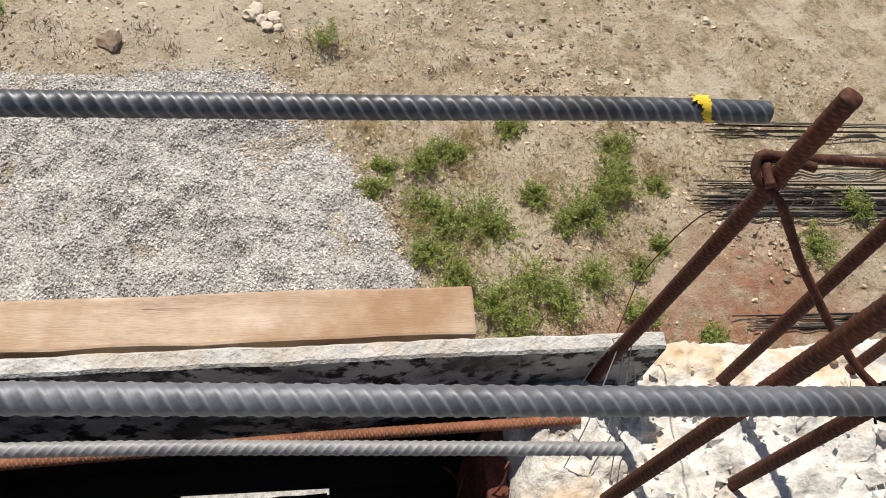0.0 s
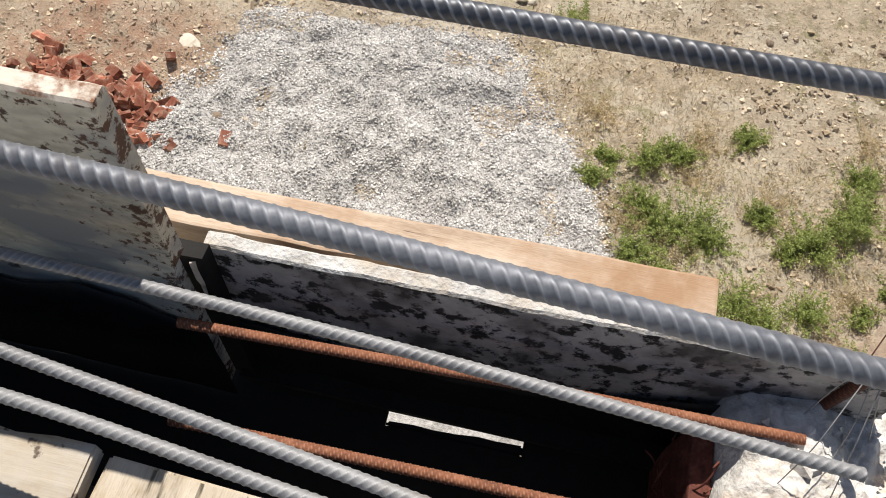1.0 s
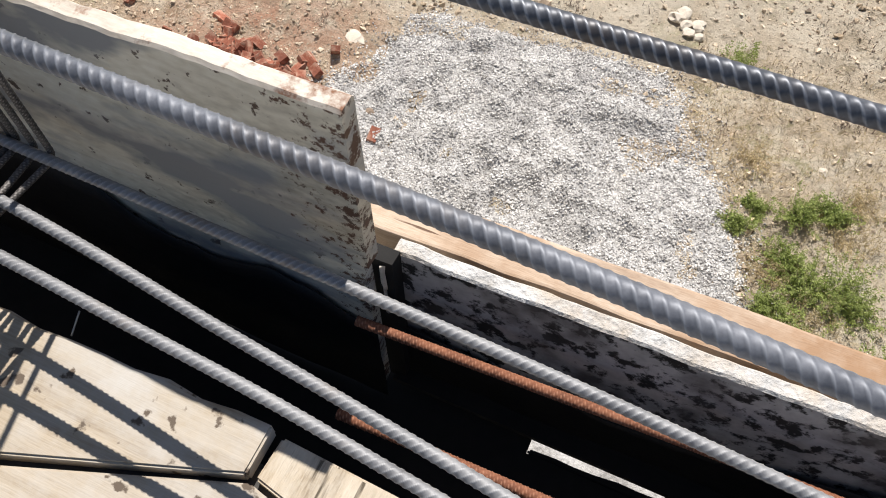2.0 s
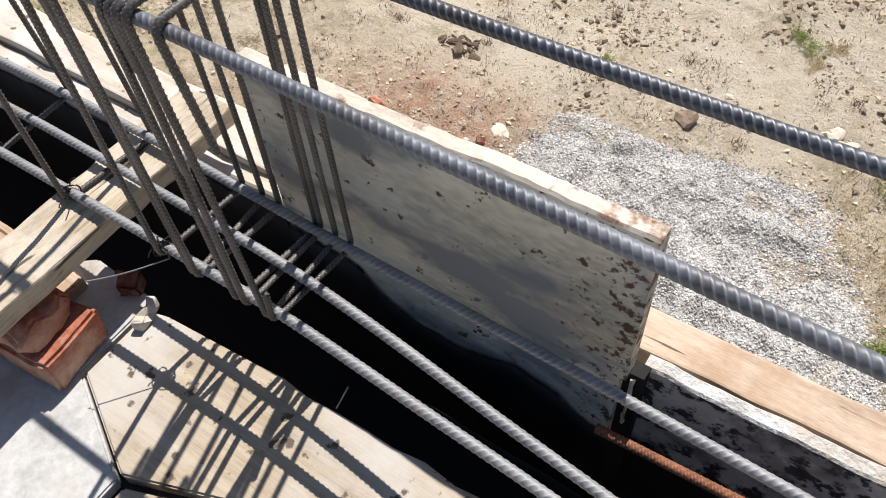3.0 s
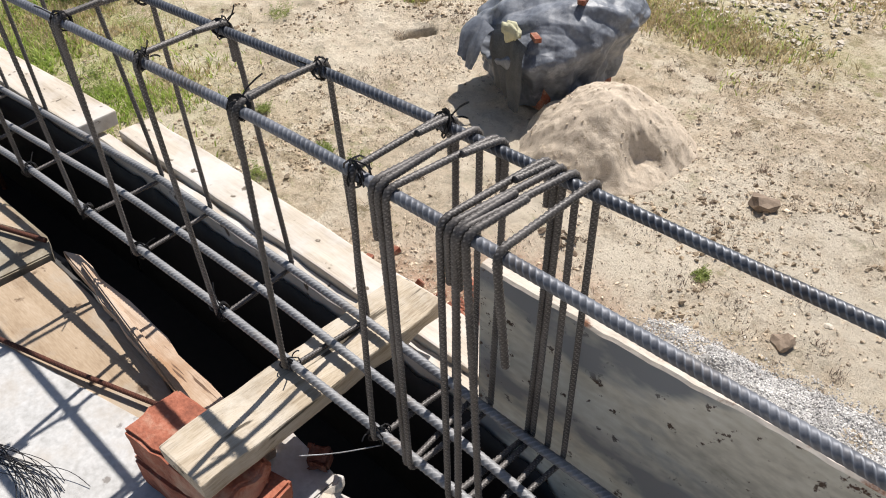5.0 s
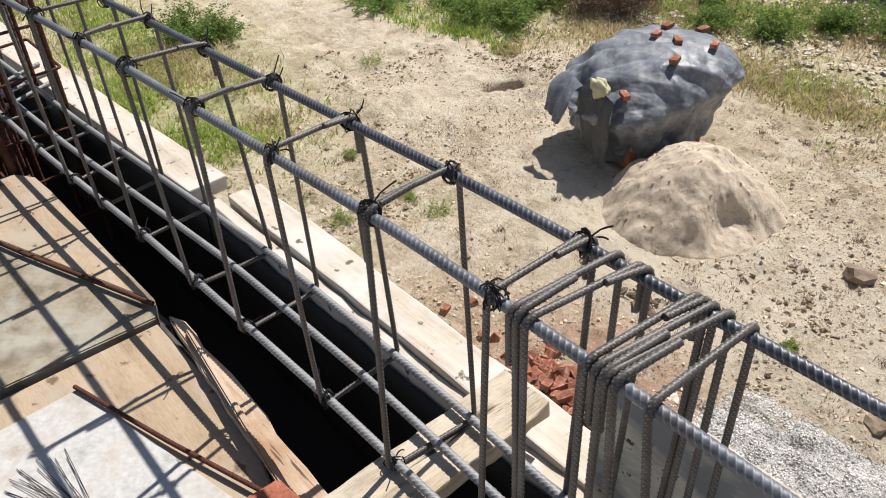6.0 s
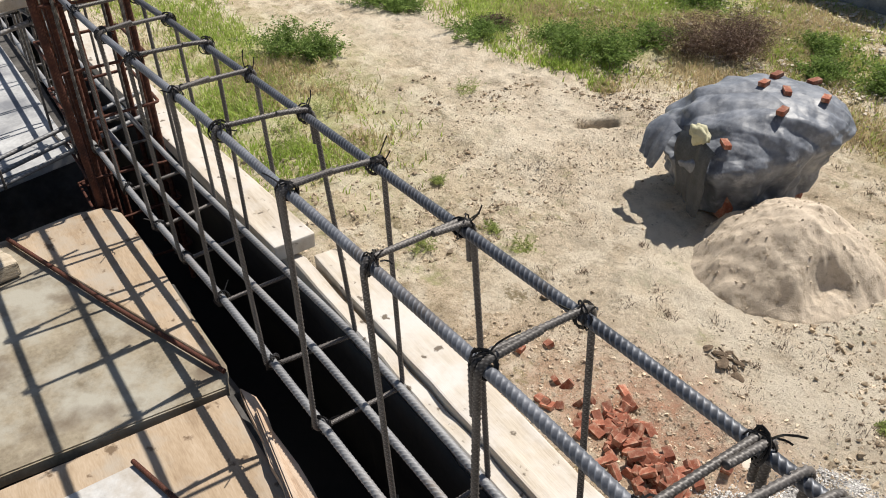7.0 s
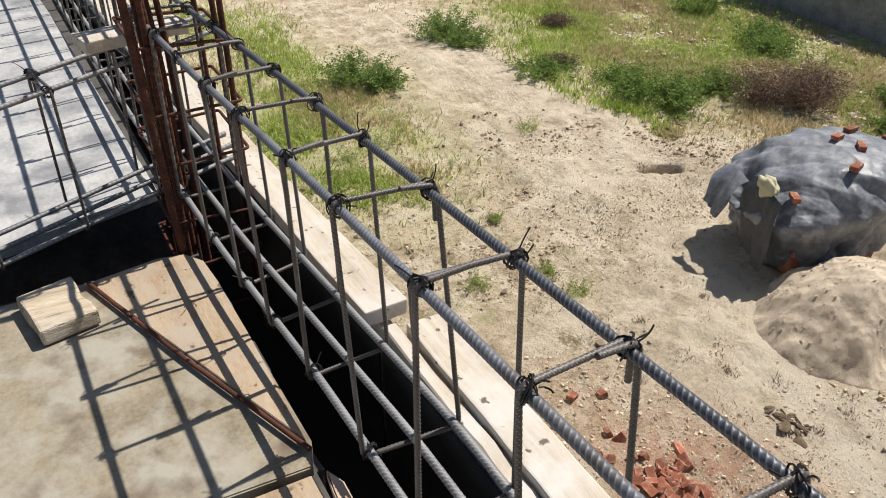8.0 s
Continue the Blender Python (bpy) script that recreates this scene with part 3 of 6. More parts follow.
def build_pebbles():
    rng = np.random.default_rng(8)
    n = 125000
    x, y = rng.uniform(-11, 6, n), rng.uniform(2.0, 12, n)
    p = np.stack([x, y, np.zeros(n)], 1)
    keep = rng.random(n) < np.clip(0.45 + 0.7 * fbm(p * 0.7, 3, 41), 0.05, 1)
    x, y = x[keep], y[keep]
    s = 0.006 + 0.028 * rng.random(len(x)) ** 9 + 0.008 * rng.random(len(x)) ** 2
    z = ground_height(x, y) + s * 0.2
    solid("ground_pebbles", rock_soup("ground_pebbles", np.stack([x, y, z], 1), s, M_STONE, 0.7, 6), "scattered small tan stones lying on dry soil", "stones", kind="stuff")


build_pebbles()


def build_clods():
    """Dug earth: drifts of brown crumbs and clods that cast small shadows."""
    rng = np.random.default_rng(28)
    n = 60000
    x, y = rng.uniform(-13, 5, n), rng.uniform(3.2, 12, n)
    p = np.stack([x, y, np.zeros(n)], 1)
    d = np.clip(fbm(p * 1.4, 4, 47) * 1.3 - 0.25, 0, 1) * np.clip(0.6 + fbm(p * 0.4, 2, 49), 0, 1)
    keep = (rng.random(n) < d) & (gravel_edge(x, y) < 0) & (np.hypot(x + 5.2, y - 7.85) > 1.1)
    x, y = x[keep], y[keep]
    s = 0.010 + 0.045 * rng.random(len(x)) ** 5
    solid("earth_clods", rock_soup("earth_clods", np.stack([x, y, ground_height(x, y) + s * 0.25], 1), s, M_CLOD, 0.7, 26), "drifts of brown earth crumbs and clods on dry soil", "soil", kind="stuff")


build_clods()


def rock_mesh(name, r, mat, seed, squash=0.65, chip=0.35):
    bm = bmesh.new()
    bmesh.ops.create_icosphere(bm, subdivisions=2, radius=1)
    co = np.array([v.co for v in bm.verts])
    d = 0.95 + chip * 1.5 * vnoise(co * 1.3 + seed * 7.1, seed) + 0.15 * vnoise(co * 3.1 + seed, seed + 1) + 0.05 * vnoise(co * 8, seed + 2)
    for v, k in zip(bm.verts, d):
        v.co = v.co * float(k) * r
        v.co.z *= squash
    me = bpy.data.meshes.new(name)
    bm.to_mesh(me)
    bm.free()
    me.materials.append(mat)
    return me


def gh(x, y):
    return float(ground_height(np.array([x]), np.array([y]))[0])


def place_rock(name, label, x, y, r, mat, seed, squash=0.6, sx=1.0):
    m = Matrix.Translation((x, y, gh(x, y) + r * squash * 0.35)) @ Matrix.Rotation(seed * 1.3, 4, 'Z') @ Matrix.Diagonal((sx, 1, 1, 1))
    ob = solid(name, rock_mesh(name, r, mat, seed, squash), label, "rock", m=m)
    return ob

# ---- building: trench form, deck, walls below ----
def plate(name, poly, z0, z1, mat, parent=None, label="", uneven=0.0, seed=1, kind="", category=""):
    """A sheet or plank from a plan outline, with a thickness and softened edges."""
    rng = random.Random(seed)
    bm = bmesh.new()
    vs = [bm.verts.new((x + rng.uniform(-1, 1) * uneven, y + rng.uniform(-1, 1) * uneven, z0)) for x, y in poly]
    f = bm.faces.new(vs)
    bm.normal_update()
    if f.normal.z > 0:
        f.normal_flip()
    g = bmesh.ops.extrude_face_region(bm, geom=[f])
    bmesh.ops.translate(bm, vec=(0, 0, z1 - z0), verts=[v for v in g["geom"] if isinstance(v, bmesh.types.BMVert)])
    bmesh.ops.recalc_face_normals(bm, faces=bm.faces)
    edges = [e for e in bm.edges if e.calc_face_angle(0) > 0.5]
    bmesh.ops.bevel(bm, geom=edges, offset=min(0.003, (z1 - z0) * 0.3), segments=2, affect='EDGES')
    if parent is None:
        me = bpy.data.meshes.new(name)
        bm.to_mesh(me)
        bm.free()
        me.materials.append(mat)
        return solid(name, me, label, category, kind=kind)
    return part(name, bm, mat, parent, label)


def ragged(p, q, n, amp, rng):
    """Points from p to q with a worn, wandering edge."""
    out = []
    for i in range(n + 1):
        t = i / n
        k = amp if 0 < i < n else 0
        out.append((p[0] + (q[0] - p[0]) * t + rng.uniform(-k, k) * 0.4, p[1] + (q[1] - p[1]) * t + rng.uniform(-k, k)))
    return out


DECK = 4.93
rg = random.Random(3)
# unseen wall, added to close the storey and keep the trench dark
wall_below = solid("wall_north", (lambda bm: (bm.to_mesh(me := bpy.data.meshes.new("wall_north")), bm.free(), me.materials.append(M_PLASTER), me)[-1])(box_bm(-9, 4.2, 0.10, 0.28, -0.3, 4.52)),
                   "plain unseen wall added to close the storey below", "wall", kind="structure")

deck = thing("floor", "formwork deck of cement-stained plywood sheets and planks", "floor", kind="structure", at=(0, 0, 0))
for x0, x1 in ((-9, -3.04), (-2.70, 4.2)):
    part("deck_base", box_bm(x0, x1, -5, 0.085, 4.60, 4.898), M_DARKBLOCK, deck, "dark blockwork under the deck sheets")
# dark rough blocks along the trench
rb = random.Random(12)
xx = -2.62
while xx < 0.25:
    w = rb.uniform(0.10, 0.2)
    h = rb.uniform(-0.012, 0.012)
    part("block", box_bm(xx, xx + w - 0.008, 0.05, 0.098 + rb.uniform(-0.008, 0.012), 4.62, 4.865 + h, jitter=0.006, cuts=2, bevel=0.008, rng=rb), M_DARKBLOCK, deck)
    xx += w
# sheets, from the far column towards the white concrete
plate("plywood_sheet", [(-2.63, -1.6), (-1.90, -1.6)] + [(-1.885, -0.3), (-1.87, 0.075)] + [(-1.93, 0.095), (-2.27, 0.088), (-2.5, 0.085), (-2.60, 0.078), (-2.652, 0.045), (-2.668, -0.02), (-2.64, -0.17)], 4.906, 4.934, M_PLY, deck, "cement-stained brown plywood sheet")
plate("plywood_strip", [(-2.60, -0.165), (-1.93, 0.085), (-2.27, 0.0875), (-2.5, 0.084), (-2.598, 0.077), (-2.648, 0.044), (-2.66, -0.02), (-2.635, -0.155)], 4.934, 4.9385, M_PLY_OCHRE, deck, "ochre plywood strip")
plate("plywood_sheet", [(-1.877, -1.6), (-1.70, -1.6), (-1.345, -0.02), (-1.345, 0.03), (-1.50, 0.07), (-1.862, 0.07)], 4.900, 4.926, M_PLY_OCHRE, deck, "ochre plywood sheet")
plate("cement_sheet", [(-1.79, -0.118), (-1.735, -1.7), (-0.93, -1.7), (-0.90, -0.10), (-1.06, -0.02), (-1.06, 0.118), (-1.19, 0.125), (-1.33, 0.02), (-1.35, -0.015)], 4.908, 4.931, M_DECKGREY, deck, "white cement-dusted sheet")
plate("plank", [(-1.052, -0.02), (-0.90, -0.094)] + [(-0.445, 0.068)] + ragged((-0.445, 0.128), (-0.86, 0.118), 9, 0.004, rg) + [(-1.02, 0.108), (-1.052, 0.10)], 4.903, 4.932, M_DECKPLANK, deck, "pale cement-splashed plank")
plate("plank", [(-0.89, -0.103), (-0.86, -1.7), (-0.30, -1.7), (-0.25, 0.02), (-0.438, 0.063)], 4.898, 4.924, M_DECKPLANK, deck)
plate("plank", [(-0.437, 0.070), (-0.24, 0.03), (0.22, 0.02), (0.23, 0.098), (-0.14, 0.112), (-0.433, 0.124)], 4.895, 4.918, M_GREYWOOD, deck, "dull grey plank")
plate("plank", [(-0.29, -1.7), (0.6, -1.7), (0.6, -0.04), (0.24, 0.012), (-0.24, 0.022)], 4.893, 4.916, M_DECKGREY, deck)
# a raised split plank along the trench
plate("edge_plank", ragged((-1.80, 0.105), (-1.16, 0.082), 14, 0.005, rg) + [(-1.165, 0.03), (-1.40, 0.045)] + ragged((-1.55, 0.055), (-1.84, 0.088), 6, 0.003, rg), 4.928, 4.952, M_RAW, deck, "split raw softwood edge plank")
plate("splinter", [(-1.76, 0.088), (-1.25, 0.022), (-1.245, 0.034), (-1.45, 0.062), (-1.765, 0.096)], 4.950, 4.964, M_RAW, deck, "long orange wood splinter")
plate("cement_sheet", [(-9, -5), (-2.88, -5), (-2.88, -0.42), (-3.02, 0.06), (-5, 0.0), (-9, -0.2)], 4.90, 4.932, M_DECKWHITE, deck, "pale stained deck sheet past the cross beam")
plate("cement_sheet", [(-2.60, -4.98), (0.9, -4.98), (0.9, -1.72), (-2.60, -1.72)], 4.899, 4.924, M_DECKGREY, deck)
plate("cement_sheet", [(0.92, -4.98), (4.18, -4.98), (4.18, -0.62), (0.92, -0.62)], 4.899, 4.924, M_DECKGREY, deck)
plate("cement_sheet", [(1.54, -0.60), (4.18, -0.60), (4.18, 0.08), (1.54, 0.08)], 4.899, 4.924, M_DECKGREY, deck)
# near-black bottom of the cross beam's trench
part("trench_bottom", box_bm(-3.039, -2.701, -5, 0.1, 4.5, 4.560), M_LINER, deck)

# soffit boards carry the trench shade in their own colour
soffit = thing("beam_soffit", "near-black soffit boards with the trench's shade put into their colour", "formwork", kind="structure")
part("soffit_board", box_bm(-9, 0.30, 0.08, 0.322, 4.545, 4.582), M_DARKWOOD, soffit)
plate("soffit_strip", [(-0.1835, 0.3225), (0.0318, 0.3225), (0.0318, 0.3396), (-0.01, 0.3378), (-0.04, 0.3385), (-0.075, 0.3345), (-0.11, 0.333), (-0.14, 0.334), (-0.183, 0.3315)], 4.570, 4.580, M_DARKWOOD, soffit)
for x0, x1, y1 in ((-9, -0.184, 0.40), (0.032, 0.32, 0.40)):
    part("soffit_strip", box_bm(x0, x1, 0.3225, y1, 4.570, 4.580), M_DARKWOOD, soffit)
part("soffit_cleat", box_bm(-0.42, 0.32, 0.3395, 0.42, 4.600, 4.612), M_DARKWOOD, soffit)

# outer side of the form: tall panel, low board with a cement crust, planks to the left
form = thing("form_side", "outer side of the beam form, stained boards and panels", "formwork", kind="structure")


def worn_board(name, x0, x1, y0, y1, z0, z1, mat, label, seed, dz=0.0, dy=0.0, amp=0.006, parent=form, n=40, crust=None):
    """An upright board whose top edge is chipped; crust: cement left on the top edge."""
    rng = np.random.default_rng(seed)
    xs = np.linspace(x0, x1, n)
    t = np.linspace(0, 1, n)
    top = z1 + dz * t + amp * vnoise(np.stack([xs * 18, xs * 0, xs * 0 + seed], 1), seed) + amp * 0.5 * vnoise(np.stack([xs * 60, xs * 0, xs * 0 + seed], 1), seed + 1)
    yi = y0 + dy * t + 0.25 * amp * vnoise(np.stack([xs * 25, xs * 0 + 3, xs * 0], 1), seed + 2)
    yo = y1 + dy * t + 0.25 * amp * vnoise(np.stack([xs * 25, xs * 0 + 9, xs * 0], 1), seed + 3)
    b = 0.0035
    rows = [(yi, np.full(n, z0)), (yi, (z0 + top) / 2), (yi, top - b), (yi + b, top), (yo - b, top + 0.15 * amp), (yo, top - b), (yo, np.full(n, z0))]
    V = np.concatenate([np.stack([xs, yy, zz], 1) for yy, zz in rows])
    k = len(rows)
    F = [(r * n + i, r * n + i + 1, (r + 1) % k * n + i + 1, (r + 1) % k * n + i) for r in range(k) for i in range(n - 1)]
    F = [f[::-1] for f in F]
    me = bpy.data.meshes.new(name)
    me.from_pydata(V.tolist(), [], F + [tuple(r * n for r in range(k)), tuple(r * n + n - 1 for r in range(k))[::-1]])
    bmt = bmesh.new()
    bmt.from_mesh(me)
    bmesh.ops.recalc_face_normals(bmt, faces=bmt.faces)
    bmt.to_mesh(me)
    bmt.free()
    me.materials.append(mat)
    if crust is not None:
        me.materials.append(crust)
        for p in me.polygons:
            r = p.index // (n - 1)
            if r in (2, 3, 4):
                p.material_index = 1
    return part_mesh(name, me, parent, label)


worn_board("form_panel", -0.970, -0.426, 0.326, 0.344, 4.62, 4.992, M_PANEL, "lower form panel behind the near-black sheet", 13, amp=0.001, n=40)
worn_board("form_panel", -0.970, -0.418, 0.325, 0.349, 4.994, 5.265, M_PANEL, "tall cement-stained form panel with a pale edge and rusty end", 3, dz=0.011, amp=0.0024, n=260, crust=M_PANEL_EDGE)
worn_board("form_board", -0.412, 0.435, 0.373, 0.396, 4.615, 4.963, M_FORM, "black-blotched form board with a white cement crust", 5, dz=-0.006, dy=0.016, amp=0.0030, n=260, crust=M_CEMENT)
# added filler strip, stops daylight leaking through the panel joint
part("form_cleat", box_bm(-0.445, -0.402, 0.3505, 0.3715, 4.60, 4.97, jitter=0.001, cuts=3), M_DARKWOOD, form, "dark filler strip added behind the panel joint")
part("form_batten", box_bm(-0.4175, -0.4130, 0.3445, 0.3495, 4.84, 4.965, jitter=0.002, cuts=6), M_PLANK, form, "white plaster-coated batten at the panel joint")
worn_board("form_board", -2.10, -0.974, 0.318, 0.348, 4.585, 4.985, M_PLANK, "pale form board", 7, dy=0.012, amp=0.004, crust=M_PLANK)
worn_board("form_board", -9, -2.104, -0.06, -0.03, 4.585, 4.985, M_PLANK, "pale form board", 9, dy=0.377, amp=0.004, crust=M_PLANK)
part("walkway_plank", box_bm(-2.075, -0.93, 0.356, 0.442, 4.962, 5.000, jitter=0.0025, cuts=14, bevel=0.004, rng=random.Random(5)), M_PLANK, form, "pale flat plank on the form's outer edge")
part("walkway_plank", box_bm(-4.6, 0, -0.047, 0.047, 4.99, 5.028, jitter=0.003, cuts=18, bevel=0.004, rng=random.Random(6), m=Matrix.Translation((-2.112, 0.334, 0)) @ Matrix.Rotation(0.05, 4, 'Z')), M_PLANK, form, "pale flat plank with a broken end")

timber = thing("timber_beam", "raw sawn softwood beam lying along the outer form", "timber")
part("beam", box_bm(-0.53, 0.39, -0.0335, 0.0335, 4.872, 4.940, jitter=0.002, cuts=16, bevel=0.004, rng=random.Random(9), m=Matrix.Translation((-0.184, 0.4485, 0)) @ Matrix.Rotation(0.0195, 4, 'Z')), M_RAW, timber)

# near-black sheets cover the lower faces of the form
liner = thing("near_black_liner", "thin near-black sheet lining the bottom of the beam form", "plastic sheet")


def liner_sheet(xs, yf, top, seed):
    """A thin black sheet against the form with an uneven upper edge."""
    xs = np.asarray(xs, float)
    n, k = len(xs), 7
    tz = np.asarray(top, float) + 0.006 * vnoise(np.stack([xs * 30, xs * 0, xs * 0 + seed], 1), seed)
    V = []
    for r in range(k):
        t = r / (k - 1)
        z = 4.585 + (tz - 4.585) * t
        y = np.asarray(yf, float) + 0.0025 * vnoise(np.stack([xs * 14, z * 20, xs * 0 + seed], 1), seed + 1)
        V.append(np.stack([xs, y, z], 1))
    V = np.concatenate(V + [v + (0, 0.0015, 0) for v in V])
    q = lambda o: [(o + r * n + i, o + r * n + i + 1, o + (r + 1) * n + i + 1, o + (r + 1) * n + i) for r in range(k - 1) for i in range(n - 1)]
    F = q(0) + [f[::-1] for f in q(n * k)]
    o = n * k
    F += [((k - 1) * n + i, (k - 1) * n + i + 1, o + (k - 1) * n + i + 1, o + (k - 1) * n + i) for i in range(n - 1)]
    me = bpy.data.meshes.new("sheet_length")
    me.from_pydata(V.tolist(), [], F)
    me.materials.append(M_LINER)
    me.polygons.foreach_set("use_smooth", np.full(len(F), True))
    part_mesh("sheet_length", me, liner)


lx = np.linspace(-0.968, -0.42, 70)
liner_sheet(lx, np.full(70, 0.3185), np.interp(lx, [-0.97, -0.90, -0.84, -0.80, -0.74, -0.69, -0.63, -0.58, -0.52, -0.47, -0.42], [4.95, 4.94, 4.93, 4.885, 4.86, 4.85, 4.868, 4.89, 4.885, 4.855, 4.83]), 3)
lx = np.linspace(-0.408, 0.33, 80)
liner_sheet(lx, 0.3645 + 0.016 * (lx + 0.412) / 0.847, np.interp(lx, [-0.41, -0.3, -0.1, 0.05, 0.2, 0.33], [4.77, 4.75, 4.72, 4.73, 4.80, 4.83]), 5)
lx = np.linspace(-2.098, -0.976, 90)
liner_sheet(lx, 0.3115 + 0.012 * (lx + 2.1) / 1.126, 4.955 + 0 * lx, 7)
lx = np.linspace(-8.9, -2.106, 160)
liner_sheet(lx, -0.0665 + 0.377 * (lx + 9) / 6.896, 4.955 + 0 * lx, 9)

# ---- reinforcing cage ----
TOP_IN = [(-6, 0.0, 5.42), (-3.0, 0.074, 5.449), (-2.4, 0.093, 5.462), (-1.9, 0.118, 5.480), (-1.5, 0.130, 5.493), (-1.1, 0.141, 5.503), (-0.8, 0.1405, 5.503), (-0.5, 0.138, 5.50), (-0.2, 0.134, 5.497), (0.1, 0.121, 5.495), (0.36, 0.11, 5.497)]
TOP_OUT = [(-6, 0.11, 5.41), (-3.0, 0.196, 5.44), (-2.4, 0.2285, 5.458), (-1.9, 0.248, 5.472), (-1.5, 0.253, 5.488), (-1.1, 0.257, 5.505), (-0.8, 0.26, 5.507), (-0.5, 0.267, 5.503), (-0.2, 0.276, 5.498), (0.1, 0.282, 5.496), (0.18, 0.286, 5.496), (0.258, 0.287, 5.493)]
LOW_IN = [(-6, 0.0, 5.03), (-3.2, 0.065, 5.06), (-2.4, 0.088, 5.075), (-1.93, 0.115, 5.088), (-1.3, 0.132, 5.10), (-0.78, 0.137, 5.10), (-0.53, 0.121, 5.10), (-0.42, 0.116, 5.10), (-0.2, 0.094, 5.10), (0.12, 0.064, 5.095)]
LOW_MID = [(-6, 0.06, 5.03), (-3.2, 0.11, 5.06), (-2.42, 0.141, 5.075), (-2.09, 0.165, 5.085), (-1.7, 0.19, 5.098), (-1.3, 0.199, 5.10), (-0.83, 0.194, 5.10), (-0.646, 0.177, 5.10), (-0.483, 0.156, 5.10), (-0.40, 0.148, 5.10), (-0.162, 0.118, 5.112), (0.10, 0.085, 5.118)]
LOW_OUT = [(-6, 0.12, 5.03), (-3.2, 0.185, 5.06), (-2.5, 0.21, 5.075), (-2.03, 0.237, 5.09), (-1.7, 0.257, 5.10), (-1.17, 0.264, 5.097), (-0.83, 0.257, 5.095), (-0.37, 0.251, 5.096), (-0.12, 0.243, 5.10), (0.292, 0.222, 5.10)]
cage = thing("rebar_cage", "long beam cage of ribbed steel bars tied with stirrups", "rebar cage")
RB = 0.0064
for pts, mat, lab in ((TOP_IN, M_STEEL_IN, "dusty blue-grey top bar"), (TOP_OUT, M_STEEL, "blue-grey top bar with a yellow end mark"), (LOW_IN, M_STEEL_LOW, "dusty grey bottom bar"), (LOW_MID, M_STEEL_LOW, "dusty grey bottom bar"), (LOW_OUT, M_STEEL_LOW, "dusty grey bottom bar")):
    part_mesh("bar", bar_mesh("bar", pts, RB, mat, ribbed=-2.9, seg=28, slant=-2 if mat in (M_STEEL, M_STEEL_IN) else 2, rib=0.0008 if mat in (M_STEEL, M_STEEL_IN) else 0.0009, step=0.0009, pitch=0.0072 if mat in (M_STEEL, M_STEEL_IN) else 0.0088), cage, lab)
mark = bmesh.new()
mark.from_mesh(bar_mesh("paint_mark", [(0.208, 0.2865, 5.4953), (0.230, 0.2868, 5.4944)], RB + 0.0011, M_YELLOW, rib=0.0, seg=64, step=0.00035))
fc = [f.calc_center_median() for f in mark.faces]
blot = vnoise(np.array(fc) * 220, 5) + 0.6 * vnoise(np.array(fc) * 900, 6)
gone = [f for f, p, k in zip(mark.faces, fc, blot) if abs(p.x - 0.219 + 0.5 * (p.z - 5.4949)) > 0.0022 + 0.005 * k or k < -0.1]
bmesh.ops.delete(mark, geom=gone, context='FACES')
part("paint_mark", mark, M_YELLOW, cage, "worn yellow paint mark", True)


def on(line, x):
    a = np.array(line)
    return np.array([x, np.interp(x, a[:, 0], a[:, 1]), np.interp(x, a[:, 0], a[:, 2])])


RS = 0.0037


def stirrup_path(a, b, c, d, kind):
    """A stirrup bent round four bars. a, b: top inner and outer; c, d: low inner and outer bar centres.
    kind 0: both hooks at the inner top corner; 1: at the outer one; 2: open, with a hanging inner tail."""
    k = RB + RS
    a, b, c, d = (Vector(q) for q in (a, b, c, d))
    A, B, C, D = a + Vector((0, -k, k)), b + Vector((0, k, k)), c + Vector((0, -k, -k)), d + Vector((0, k, -k))
    e = Vector((0.0055, 0, 0))
    if kind == 0:
        p = [A + e + (b - a).normalized() * 0.07 + Vector((0, 0, 0.006)), A + e, (A + C) / 2 + e * 0.8, C + e * 0.2, D, B, A - e * 0.6, A - e + Vector((0, 0.004, -0.072))]
    elif kind == 1:
        p = [B + e - (b - a).normalized() * 0.055 + Vector((0, 0, 0.004)), B + e, (B + D) / 2 + e * 0.8, D + e * 0.2, C, A, B - e * 0.6, B - e + Vector((0, 0.004, -0.062))]
    else:
        p = [A + Vector((0.012, 0.004, -0.135)), A, B, D, C, C + Vector((0.004, 0.002, 0.06))]
    return [tuple(q) for q in fillet(p, 0.014, 5)]


